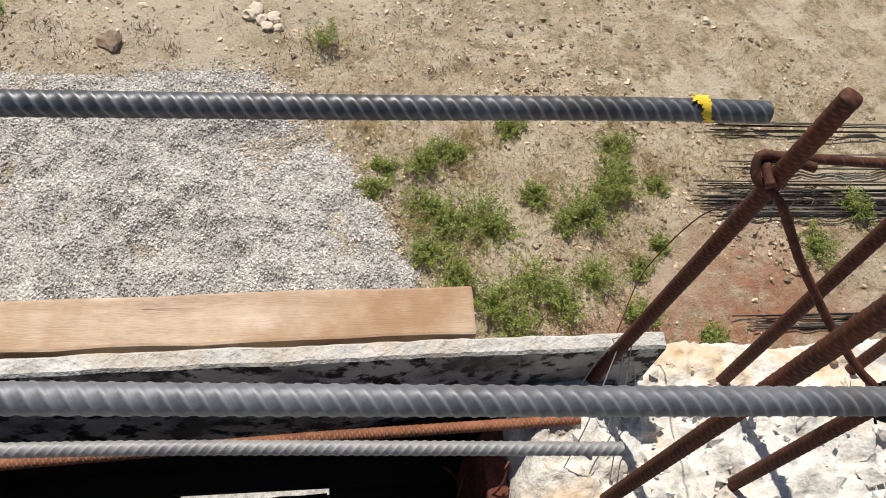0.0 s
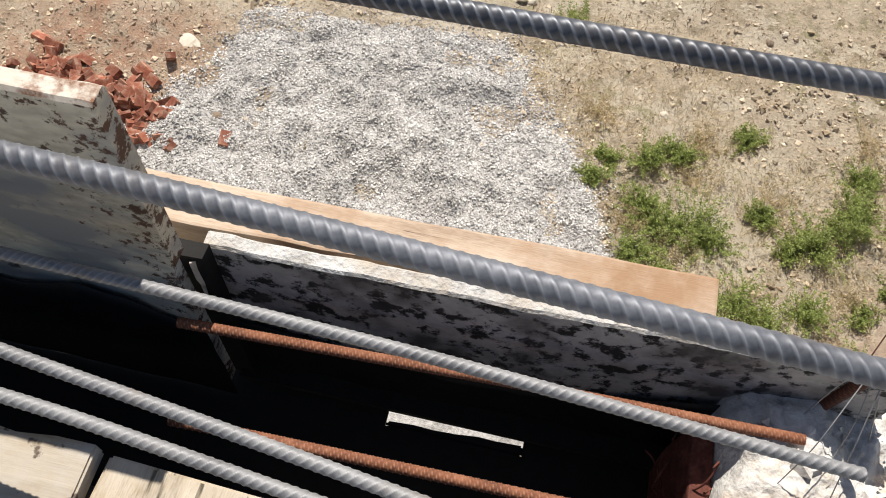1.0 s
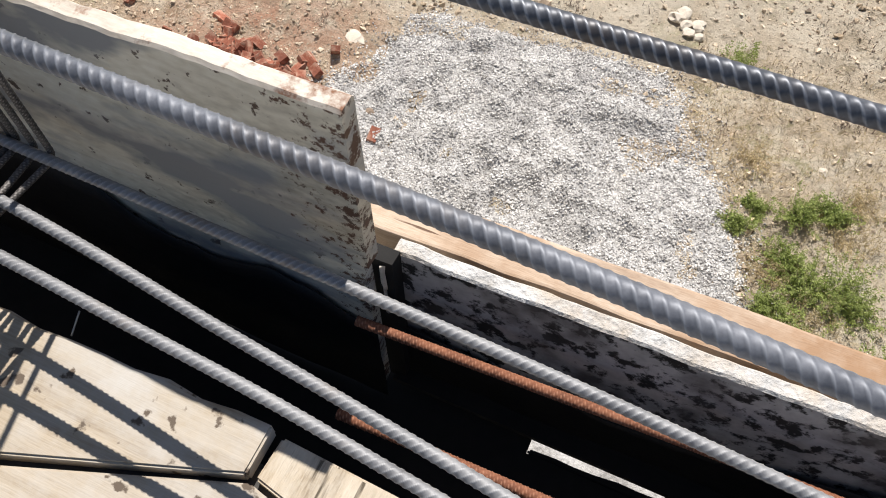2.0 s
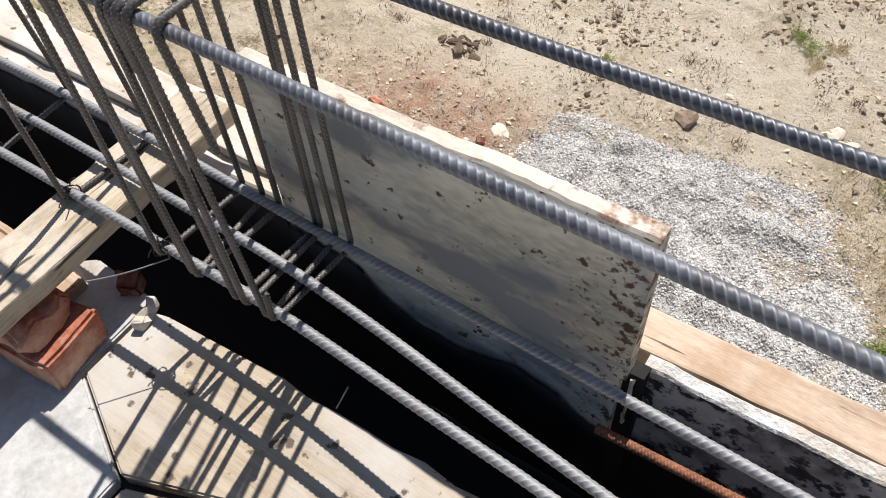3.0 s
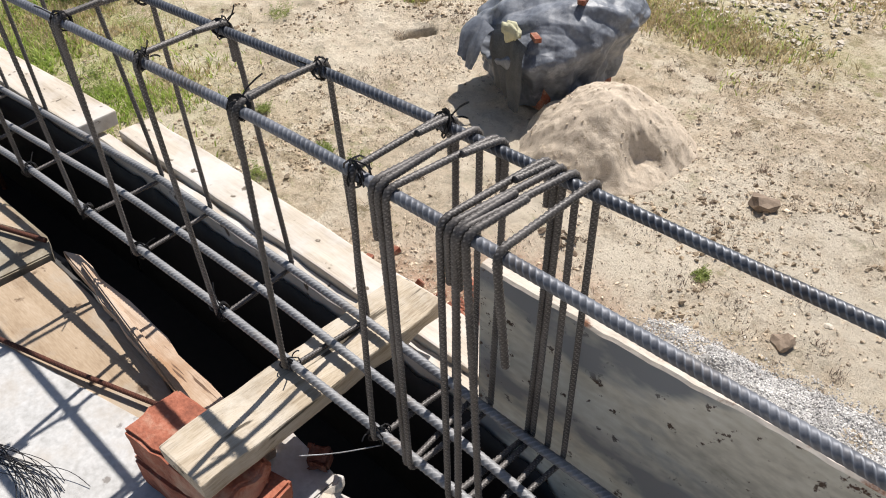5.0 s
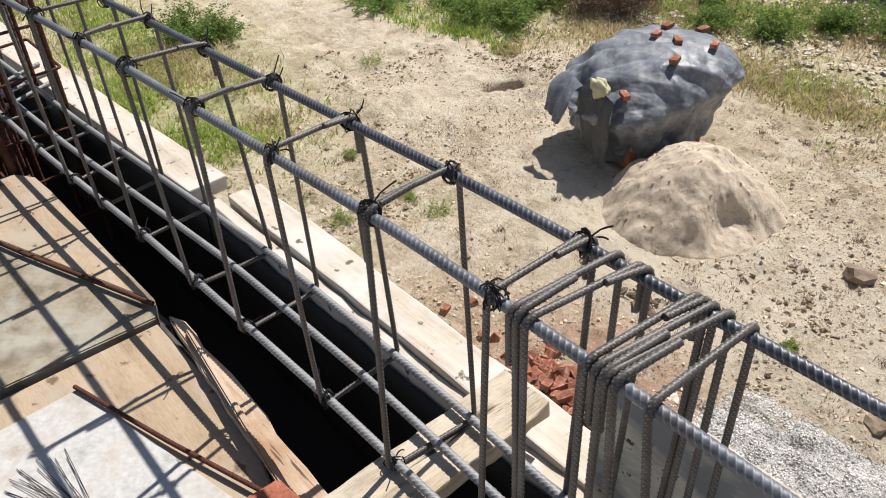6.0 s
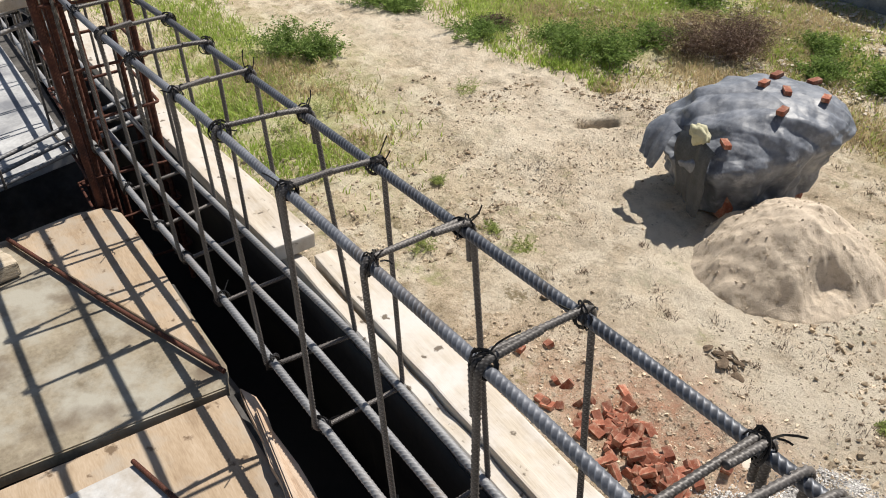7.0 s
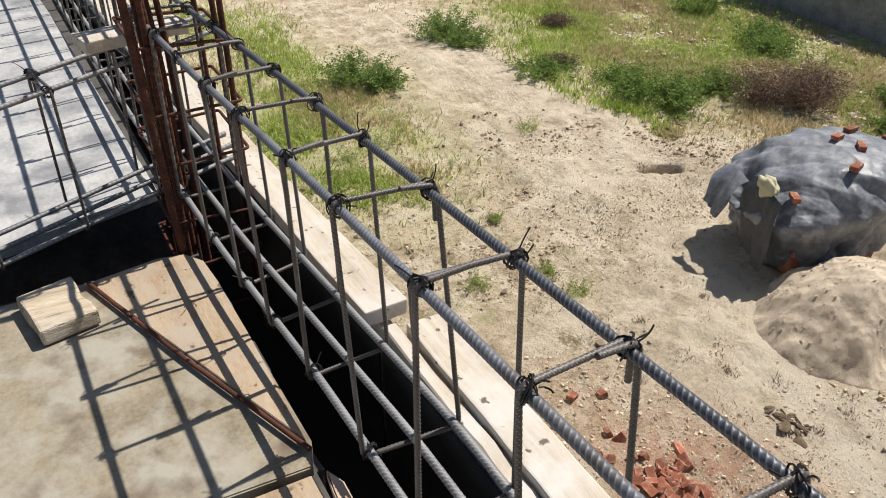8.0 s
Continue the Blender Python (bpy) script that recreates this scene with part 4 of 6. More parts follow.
def knot_mesh(seed):
    """A twist of tie wire about a bar joint: loops and loose ends."""
    rng = random.Random(seed)
    bm = bmesh.new()
    runs = []
    for k in range(5):
        ax = Matrix.Rotation(rng.uniform(-0.9, 0.9), 3, 'Z') @ Matrix.Rotation(rng.uniform(-0.9, 0.9), 3, 'X')
        r = rng.uniform(0.0105, 0.0165)
        runs.append([ax @ Vector((0.004 * math.sin(a * 1.3), r * math.cos(a), r * math.sin(a))) for a in np.linspace(0, 2 * math.pi * 1.1, 14)])
    for k in range(2):
        d = Vector((rng.uniform(-0.7, 0.7), rng.uniform(-1, 1), rng.uniform(-0.1, 1))).normalized()
        s = rng.uniform(0.010, 0.034)
        b = Vector((rng.uniform(-1, 1), rng.uniform(-1, 1), rng.uniform(-1, 1))) * 0.012
        runs.append([d * (0.010 + s * t) + b * t * t for t in np.linspace(0, 1, 6)])
    for run in runs:
        last = None
        for i, p in enumerate(run):
            t = (run[min(i + 1, len(run) - 1)] - run[max(i - 1, 0)]).normalized()
            u = t.orthogonal().normalized()
            v = t.cross(u)
            ring = [bm.verts.new(p + (u * math.cos(a) + v * math.sin(a)) * 0.0012) for a in (0, 2.094, 4.189)]
            if last:
                for i3 in range(3):
                    bm.faces.new((last[i3], last[(i3 + 1) % 3], ring[(i3 + 1) % 3], ring[i3]))
            last = ring
    me = bpy.data.meshes.new("tie_wire")
    bm.to_mesh(me)
    bm.free()
    me.materials.append(M_WIRE)
    return me


KNOTS = [knot_mesh(k) for k in range(6)]


def place_stirrup(xs, kind=0, knots=True, seed=0, near=True):
    """xs: where it meets the top inner, top outer, low inner and low outer bars."""
    rng = random.Random(seed)
    a, b, lo, lq = on(TOP_IN, xs[0]), on(TOP_OUT, xs[1]), on(LOW_IN, xs[2]), on(LOW_OUT, xs[3])
    me = bar_mesh("stirrup", stirrup_path(a, b, lo, lq, kind), RS, M_STIRRUP, pitch=0.0068, rib=0.0011, seg=12 if near else 8, smooth_path=False, step=0.0013 if near else 0.004)
    part_mesh("stirrup", me, cage)
    if knots:
        for q, dz in ((a, 0.003), (b, 0.003), (lo, -0.003)):
            part_mesh("tie_wire", rng.choice(KNOTS), cage, m=Matrix.Translation(Vector(q) + Vector((0, 0, dz))) @ Matrix.Rotation(rng.uniform(0, 6.28), 4, 'Z'))


# single stirrups, tied at each corner
for k, (xs, kind) in enumerate((((-0.968, -0.963, -0.976, -0.968), 1), ((-1.160, -1.160, -1.157, -1.147), 0), ((-1.353, -1.360, -1.314, -1.326), 1), ((-1.551, -1.553, -1.546, -1.549), 0),
                                ((-1.766, -1.763, -1.718, -1.702), 1), ((-1.943, -1.970, -1.931, -1.932), 0), ((-2.146, -2.153, -2.104, -2.122), 1), ((-2.320, -2.352, -2.256, -2.288), 0), ((-2.510, -2.550, -2.460, -2.480), 1))):
    place_stirrup(xs, kind, True, 20 + k)
# spare ones pushed together
for k, (xs, kind) in enumerate((((-0.936, -0.924, -0.918, -0.930), 0), ((-0.920, -0.895, -0.910, -0.902), 1), ((-0.851, -0.833, -0.846, -0.838), 1), ((-0.838, -0.818, -0.831, -0.829), 0),
                                ((-0.826, -0.803, -0.797, -0.804), 0), ((-0.786, -0.780, -0.788, -0.779), 2))):
    place_stirrup(xs, kind, False, 50 + k)
x = -2.70
k = 0
while x > -5.9:
    d = 0.02 * math.sin(k * 2.1)
    place_stirrup((x, x - 0.01, x + d, x + d * 0.7), k % 2, k < 3, 80 + k, False)
    x -= 0.19 + 0.02 * math.sin(k * 1.7)
    k += 1

# older rusty bars low in the trench
for k, (pts, mat) in enumerate((([(-0.435, 0.302, 4.882), (-0.30, 0.308, 4.881), (0.0, 0.322, 4.878), (0.337, 0.333, 4.872)], M_RUST_ORANGE), ([(-0.40, 0.184, 4.879), (-0.30, 0.187, 4.88), (0.0, 0.192, 4.88), (0.40, 0.198, 4.878)], M_RUST_ORANGE))):
    solid("starter_bar", bar_mesh("starter_bar", pts, 0.0068, mat, seg=12), "orange-rusted ribbed starter bar from the broken concrete", "rebar", "starter bars")

# ---- broken concrete column head with its rusty bars ----
def build_column_head():
    th = thing("concrete_column", "broken white concrete column head, rough and chipped", "column")
    nx, ny = 230, 190
    xs, ys = np.linspace(0.255, 1.5, nx), np.linspace(-0.6, 0.455, ny)
    X, Y = np.meshgrid(xs, ys, indexing="ij")
    x, y = X.ravel(), Y.ravel()
    p = np.stack([x, y, np.zeros_like(x)], 1)
    cell = vnoise(p * 28, 61)
    z = 4.848 + 0.016 * fbm(p * 9, 4, 51) + 0.008 * np.sign(cell) * np.abs(cell) ** 0.5 + 0.010 * np.abs(vnoise(p * 55, 71)) + 0.004 * vnoise(p * 140, 73)
    edge = np.minimum(np.minimum(x - 0.255 + 0.03 * vnoise(p * 20, 3), 0.455 - y + 0.02 * vnoise(p * 14, 5)), 0.2)
    z = np.where(edge < 0.05, z - 0.03 * (1 - edge / 0.05) ** 2 , z)
    i, j = np.meshgrid(np.arange(nx - 1), np.arange(ny - 1), indexing="ij")
    a = i * ny + j
    F = np.stack([a, a + ny, a + ny + 1, a + 1], -1).reshape(-1, 4).tolist()
    V = np.stack([x, y, z], 1).tolist()
    # skirt down to the wall
    loop = [i * ny for i in range(nx)] + [(nx - 1) * ny + j for j in range(1, ny)] + [i * ny + ny - 1 for i in range(nx - 2, -1, -1)] + [j for j in range(ny - 2, 0, -1)]
    base = len(V)
    for q in loop:
        V.append((V[q][0], V[q][1], 4.50))
    n = len(loop)
    F += [(loop[(k + 1) % n], loop[k], base + k, base + (k + 1) % n) for k in range(n)]
    F.append(tuple(base + k for k in range(n))[::-1])
    me = bpy.data.meshes.new("head")
    me.from_pydata(V, [], F)
    me.materials.append(M_CONCRETE)
    me.polygons.foreach_set("use_smooth", np.full(len(F), True))
    part_mesh("head", me, th)
    rng = np.random.default_rng(2)
    n = 1500
    x, y = rng.uniform(0.29, 1.3, n), rng.uniform(-0.4, 0.415, n)
    s = 0.002 + 0.010 * rng.random(n) ** 2.5 + 0.014 * (rng.random(n) > 0.93)
    z = 4.854 + 0.016 * fbm(np.stack([x, y, 0 * x], 1) * 9, 4, 51) + s * 0.1
    part_mesh("rubble", rock_soup("rubble", np.stack([x, y, z], 1), s, M_CONCRETE, 0.8, 3), th)
    part("shaft", box_bm(0.32, 1.45, -0.5, 0.44, -0.2, 4.52), M_PLASTER, th)
    return th


build_column_head()
colcage = thing("column_rebar", "dark rusted upright column bars tied with a bent stirrup", "rebar")
for x, y, top, dx, dy in ((0.362, 0.391, 5.425, 0.023, -0.025), (0.555, 0.386, 5.75, 0.0, 0.0), (0.353, 0.238, 5.72, 0.022, -0.04), (0.526, 0.249, 5.62, 0.008, -0.03), (0.76, 0.40, 5.6, 0.0, 0.0), (0.74, 0.24, 5.6, 0.0, 0.0)):
    part_mesh("upright_bar", bar_mesh("upright_bar", [(x, y, 4.79), (x + dx * 0.5, y + dy * 0.5, (4.79 + top) / 2), (x + dx, y + dy, top)], 0.0083, M_RUST, pitch=0.0105, rib=0.0010, seg=12), colcage)
part_mesh("column_stirrup", bar_mesh("column_stirrup", [tuple(q) for q in fillet([(0.41, 0.372, 5.335), (0.365, 0.388, 5.335), (0.363, 0.372, 5.32), (0.386, 0.356, 5.312), (0.43, 0.335, 5.25), (0.47, 0.298, 5.205), (0.50, 0.262, 5.18), (0.535, 0.236, 5.16), (0.552, 0.218, 5.15)], 0.012, 4)], 0.0042, M_RUST, pitch=0.007, rib=0.0005, seg=8, smooth_path=False, step=0.003), colcage, "bent rusty stirrup")
part_mesh("column_stirrup", bar_mesh("column_stirrup", [tuple(q) for q in fillet([(0.372, 0.36, 5.325), (0.372, 0.388, 5.33), (0.56, 0.402, 5.30), (0.78, 0.42, 5.29), (0.77, 0.23, 5.28)], 0.012, 4)], 0.0045, M_RUST, pitch=0.007, rib=0.0005, seg=8, smooth_path=False, step=0.003), colcage)
for k in range(4):
    part_mesh("tie_wire", KNOTS[k], colcage, m=Matrix.Translation((0.535 + 0.004 * k, 0.236, 5.158)) @ Matrix.Rotation(k * 1.1, 4, 'X') @ Matrix.Diagonal((1.3, 1.3, 1.3, 1)))


def wire_mesh(name, pts, r, mat, n=24):
    """A thin wire through control points."""
    pts = np.asarray(pts, float)
    t = np.linspace(0, len(pts) - 1, n)
    q = np.stack([np.interp(t, np.arange(len(pts)), pts[:, k]) for k in range(3)], 1)
    for _ in range(4):
        q[1:-1] = (q[:-2] + 2 * q[1:-1] + q[2:]) / 4
    return bar_mesh(name, q, r, mat, pitch=0.05, rib=0.0, seg=5, smooth_path=False, step=0.006)


for k, pts in enumerate((
        [(0.335, 0.36, 4.84), (0.345, 0.38, 4.95), (0.372, 0.392, 4.99), (0.362, 0.41, 4.93), (0.36, 0.40, 4.83)],
        [(0.37, 0.30, 4.83), (0.375, 0.345, 4.92), (0.372, 0.395, 4.985), (0.40, 0.40, 4.94), (0.43, 0.36, 4.84)],
        [(0.365, 0.25, 4.85), (0.36, 0.31, 4.95), (0.375, 0.385, 5.0)],
        [(0.30, 0.26, 4.835), (0.32, 0.30, 4.94), (0.372, 0.396, 4.98)])):
    solid("tie_wire_loop", wire_mesh("tie_wire_loop", pts, 0.0008, M_WIRE_PALE), "thin loose tie wire twisted round a rusty bar", "wire", "loose tie wires")
solid("tie_wire_loop", wire_mesh("tie_wire_loop", [(0.398, 0.40, 5.25), (0.43, 0.47, 5.13), (0.46, 0.52, 5.0), (0.43, 0.50, 4.94), (0.385, 0.42, 4.93)], 0.0009, M_RUST), "long hanging rusty wire on a column bar", "wire", "loose tie wires")

rs = random.Random(15)
scrap = thing("scrap_wire", "tangle of red-rusted scrap wire beside the broken concrete", "wire")
for k in range(14):
    x0, y0, z0 = 0.232 + rs.gauss(0, 0.014), 0.25 + rs.gauss(0, 0.04), 4.79 + rs.uniform(-0.05, 0.03)
    pts = [(x0, y0, z0 - 0.05)]
    for q in range(4):
        pts.append((pts[-1][0] + rs.gauss(0, 0.014), pts[-1][1] + rs.gauss(0, 0.026), pts[-1][2] + rs.uniform(-0.005, 0.03)))
    part_mesh("wire", wire_mesh("wire", pts, rs.uniform(0.0008, 0.0022), M_RUST_RED, 14), scrap)
slab = bmesh.new()
add_box(slab, 0.222, 0.250, 0.17, 0.345, 4.585, 4.80, jitter=0.006, cuts=4, bevel=0.005, rng=rs)
part("scrap_board", slab, M_RUST_RED, scrap, "red-brown splintered board end")

# ---- cross beam and far column ----
cross = thing("cross_beam_cage", "grey rebar cage of the cross beam with tied stirrups", "rebar cage")
for x, z in ((-2.847, 5.353), (-2.983, 5.353), (-2.840, 5.01), (-2.912, 5.01), (-2.990, 5.01)):
    part_mesh("bar", bar_mesh("bar", [(x + 0.30, -3.0, z - 0.10), (x + 0.145, -0.5, z - 0.048), (x + 0.06, -0.2, z - 0.02), (x - 0.08, 0.28, z + 0.027)], RB, M_STEEL_LOW, seg=8, pitch=0.012, step=0.004), cross)
CS = bar_mesh("stirrup", [tuple(q) for q in fillet([(0.06, 0.005, 0.358), (-0.011, 0.005, 0.354), (-0.011, 0.003, 0.2), (-0.011, 0, -0.011), (0.152, 0, -0.011), (0.152, 0, 0.354), (-0.011, -0.003, 0.354), (-0.008, -0.005, 0.30)], 0.02, 4)], RS, M_STIRRUP, pitch=0.007, rib=0.0005, seg=6, smooth_path=False, step=0.004)
for k in range(14):
    y = 0.02 - 0.19 * k
    x = -2.985 - 0.29 * max(y, -0.5)
    z = 5.01 + 0.097 * max(y, -0.5)
    part_mesh("stirrup", CS, cross, m=Matrix.Translation((x, y, z)) @ Matrix.Rotation(0.16 + 0.03 * math.sin(k * 2), 4, 'Z'))
    if k < 5:
        for dx, dz in ((0, 0.343), (0.136, 0.343)):
            part_mesh("tie_wire", KNOTS[k % 6], cross, m=Matrix.Translation((x + dx, y + dx * 0.16, z + dz)))
far_col = thing("far_column_rebar", "tight cluster of dark rusty column bars with stirrups", "rebar")
for k, (x, y, dx) in enumerate(((-2.70, 0.065, -0.02), (-2.715, 0.235, 0.0), (-2.80, 0.07, -0.01), (-2.83, 0.245, 0.01), (-2.93, 0.06, 0.0), (-2.95, 0.23, 0.0), (-2.76, 0.12, -0.06), (-2.735, 0.085, -0.07), (-2.745, 0.05, -0.05), (-2.78, 0.10, -0.03))):
    part_mesh("upright_bar", bar_mesh("upright_bar", [(x, y, 4.60), (x + dx * 0.5, y, 5.4), (x + dx, y - 0.01 * k, 6.6)], 0.0070, M_RUST, pitch=0.0105, rib=0.0010, seg=8, step=0.004), far_col)
CC = bar_mesh("column_stirrup", [tuple(q) for q in fillet([(0.04, 0.01, 0.003), (-0.012, -0.012, 0), (0.255, -0.012, 0), (0.255, 0.20, 0), (-0.012, 0.20, 0), (-0.012, -0.012, -0.003), (0.02, 0.03, -0.003)], 0.012, 4)], 0.0042, M_RUST, pitch=0.007, rib=0.0005, seg=6, smooth_path=False, step=0.004)
for k in range(9):
    part_mesh("column_stirrup", CC, far_col, m=Matrix.Translation((-2.955, 0.05, 4.72 + 0.14 * k + 0.015 * math.sin(3 * k))) @ Matrix.Rotation(0.05 * math.sin(k * 2.3), 4, 'X'))
solid("rusty_prop_bar", bar_mesh("rusty_prop_bar", [(-2.66, 0.045, 4.94), (-2.70, 0.035, 5.35), (-2.76, 0.03, 5.95), (-2.79, 0.03, 6.4)], 0.0092, M_RUST, pitch=0.013, rib=0.001, seg=12, step=0.004), "thick dark rusted bar leaning beside the column", "rebar")
plk = thing("cage_plank", "short pale wooden board laid across the cage tops", "board")
part("board", box_bm(-0.045, 0.045, -0.12, 0.13, 0, 0.028, jitter=0.002, cuts=4, bevel=0.003, rng=random.Random(2), m=Matrix.Translation((-2.90, 0.06, 5.392)) @ Matrix.Rotation(0.2, 4, 'Z')), M_PLANK, plk)

# ---- loose things on the deck ----
def brick_mesh(name, l, w, h, seed, broken=False, mat=None):
    rng = random.Random(seed)
    bm = box_bm(-l / 2, l / 2, -w / 2, w / 2, 0, h, cuts=9, jitter=0.0015, rng=rng)
    bmesh.ops.subdivide_edges(bm, edges=[e for e in bm.edges if e.calc_length() > w * 0.5], cuts=7, use_grid_fill=True)
    edges = [e for e in bm.edges if len(e.link_faces) == 2 and e.calc_face_angle(0) > 0.8]
    bmesh.ops.bevel(bm, geom=edges, offset=0.005, segments=2, affect='EDGES')
    co = np.array([v.co for v in bm.verts])
    d = vnoise(co * 60 + seed, seed) * 0.0022 + vnoise(co * 18, seed + 3) * 0.004 + vnoise(co * 150, seed + 5) * 0.0010
    for v, k in zip(bm.verts, d):
        v.co += v.co.normalized() * float(k)
        if broken and v.co.x > l * 0.18:
            t = (v.co.x - l * 0.18) / (l * 0.32)
            v.co.z *= 1 - 0.45 * t * (0.7 + 0.3 * math.sin(v.co.y * 90))
            v.co.y *= 1 - 0.25 * t * (0.5 + 0.5 * math.sin(v.co.z * 140 + 1))
    me = bpy.data.meshes.new(name)
    bm.normal_update()
    bm.to_mesh(me)
    bm.free()
    me.materials.append(mat or M_BRICK)
    return me


solid("brick", brick_mesh("brick", 0.215, 0.10, 0.062, 4), "whole red clay brick lying on the deck", "brick", m=pose(-1.168, -0.018, 4.932, 0, 0, 7))
solid("brick", brick_mesh("brick", 0.195, 0.095, 0.058, 9, True), "broken red brick resting on another brick", "brick", m=pose(-1.180, -0.020, 4.995, 0, 0, 6))
plank = thing("cross_plank", "weathered grey plank bridging the trench from a brick", "plank")
part("plank", box_bm(-0.048, 0.048, -0.225, 0.225, -0.017, 0.017, jitter=0.0025, cuts=10, bevel=0.004, rng=random.Random(8), m=Matrix.Translation((-1.138, 0.158, 5.068)) @ Matrix.Rotation(0.035, 4, 'Z') @ Matrix.Rotation(-0.03, 4, 'X')), M_GREYWOOD, plank)
rod = solid("steel_rod", bar_mesh("steel_rod", [(-2.62, -0.178, 4.945), (-2.25, -0.05, 4.944), (-1.90, 0.082, 4.946)], 0.0052, M_RUST, pitch=0.008, rib=0.0005, seg=8), "rusty thin bar lying across the plywood", "rebar", "loose bars on the deck")
solid("steel_rod", bar_mesh("steel_rod", [(-1.79, -0.122, 4.937), (-1.55, -0.05, 4.938), (-1.34, 0.02, 4.94)], 0.0045, M_RUST, pitch=0.008, rib=0.0004, seg=8), "rusty thin bar along a sheet's edge", "rebar", "loose bars on the deck")
blk = thing("wood_block", "pale offcut of thick board lying at the deck's edge", "offcut")
part("block", box_bm(-0.085, 0.085, -0.06, 0.06, 0, 0.036, jitter=0.003, cuts=3, bevel=0.007, rng=random.Random(3), m=Matrix.Translation((-2.53, -0.252, 4.937)) @ Matrix.Rotation(0.2, 4, 'Z')), M_GREYWOOD, blk)
nub = thing("wood_block", "small plaster-coated wood peg standing at the trench edge", "offcut")
part("block", box_bm(-0.008, 0.008, -0.024, 0.024, 0, 0.02, jitter=0.003, cuts=2, bevel=0.005, rng=random.Random(4), m=Matrix.Translation((-1.045, 0.092, 4.931)) @ Matrix.Rotation(0.35, 4, 'Z')), M_PLANK, nub)
solid("brick_chip", brick_mesh("brick_chip", 0.035, 0.03, 0.03, 14), "small broken chip of red brick on the trench edge", "brick", m=pose(-1.10, 0.118, 4.93, 10, 0, 30))
# a bundle of loose tie wires on the white sheet
bun = thing("wire_bundle", "loose coil of thin black tie wire on the deck", "wire")
rw = random.Random(6)
for k in range(22):
    a = rw.uniform(0.0, 0.75)
    x0, y0 = -1.46 + rw.uniform(-0.03, 0.03), -0.205 + rw.uniform(-0.012, 0.012)
    d = Vector((math.cos(a), math.sin(a) - 0.1, 0))
    L0 = rw.uniform(0.09, 0.17)
    part_mesh("wire", wire_mesh("wire", [(x0 - d.x * 0.2, y0 - d.y * 0.2, 4.9335), (x0, y0, 4.936 + rw.uniform(0.0, 0.008)), (x0 + d.x * L0 * 0.6, y0 + d.y * L0 * 0.6, 4.938 + rw.uniform(0.0, 0.012)), (x0 + d.x * L0, y0 + d.y * L0 - 0.03, 4.934)], 0.0006, M_WIRE, 12), bun)
solid("nail", wire_mesh("nail", [(-0.725, 0.125, 4.93), (-0.72, 0.15, 4.955)], 0.0012, M_WIRE_PALE, 4), "bright nail sticking out of a plank", "nail")
solid("tie_wire_end", wire_mesh("tie_wire_end", [(-0.965, 0.128, 5.088), (-1.0, 0.08, 5.085), (-1.03, 0.045, 5.09)], 0.0009, M_WIRE_PALE, 8), "long loose wire end on the bottom bar", "wire", "loose tie wires")

# ---- things on the ground ----
def brick_heap(name, label, n, sample, seed, size=(0.2, 0.1, 0.06), limit=300):
    """Whole and broken bricks tumbled in a heap."""
    rng = random.Random(seed)
    th = thing(name, label, "bricks", at=(0, 0, 0))
    meshes = [brick_small("brick", size[0] * k, size[1], size[2], s) for s, k in enumerate((1, 1, 0.7, 0.45, 0.85))]
    for i in range(n):
        x, y, z = sample(rng, i)
        m = Matrix.Translation((x, y, gh(x, y) + z)) @ Euler((rng.gauss(0, 0.45), rng.gauss(0, 0.45), rng.uniform(0, 6.28))).to_matrix().to_4x4()
        part_mesh("brick", rng.choice(meshes), th, m=m)
    return th


def brick_small(name, l, w, h, seed):
    bm = box_bm(-l / 2, l / 2, -w / 2, w / 2, -h / 2, h / 2, jitter=0.004, rng=random.Random(seed))
    me = bpy.data.meshes.new(name)
    bm.normal_update()
    bm.to_mesh(me)
    bm.free()
    me.materials.append(M_BRICK)
    return me


def pile_a(rng, i):
    if i % 5 == 0:
        # strays round the heap
        return -4.2 + rng.gauss(0, 0.7), 4.05 + rng.gauss(0, 0.22), 0.02
    t = rng.random() ** 1.2
    x = -3.12 - 1.45 * t + rng.gauss(0, 0.10)
    y = 3.80 + 0.42 * t + rng.gauss(0, 0.13)
    r = math.hypot((x + 3.8) / 0.8, (y - 4.0) / 0.3)
    return x, y, 0.025 + max(0, 0.13 * (1 - r)) * rng.random()


brick_heap("brick_heap", "tumbled heap of broken red clay bricks on the soil", 190, pile_a, 5, (0.155, 0.088, 0.055))
place_rock("rock", "flat pale rock lying on red earth", -3.37, 4.84, 0.085, M_ROCK_PALE, 2, 0.35, 1.6)
place_rock("rock", "small reddish stone on the gravel", -2.80, 4.06, 0.055, M_ROCK_DARK, 3, 0.8)
place_rock("rock", "dark angular rock on dry soil", -1.84, 5.93, 0.10, M_ROCK_DARK, 4, 0.7, 1.3)
place_rock("rock", "dark angular rock on dry soil", -3.0, 7.93, 0.17, M_ROCK_DARK, 5, 0.8, 1.2)
for k, (dx, dy) in enumerate(((0, 0), (0.12, 0.05), (-0.1, 0.06), (0.05, -0.09), (0.16, -0.06), (-0.05, 0.14))):
    place_rock("rock", "pale broken rock in a small cluster on the soil", -0.45 + dx, 6.35 + dy, 0.06 + 0.012 * (k % 3), M_ROCK_PALE, 10 + k, 0.6)
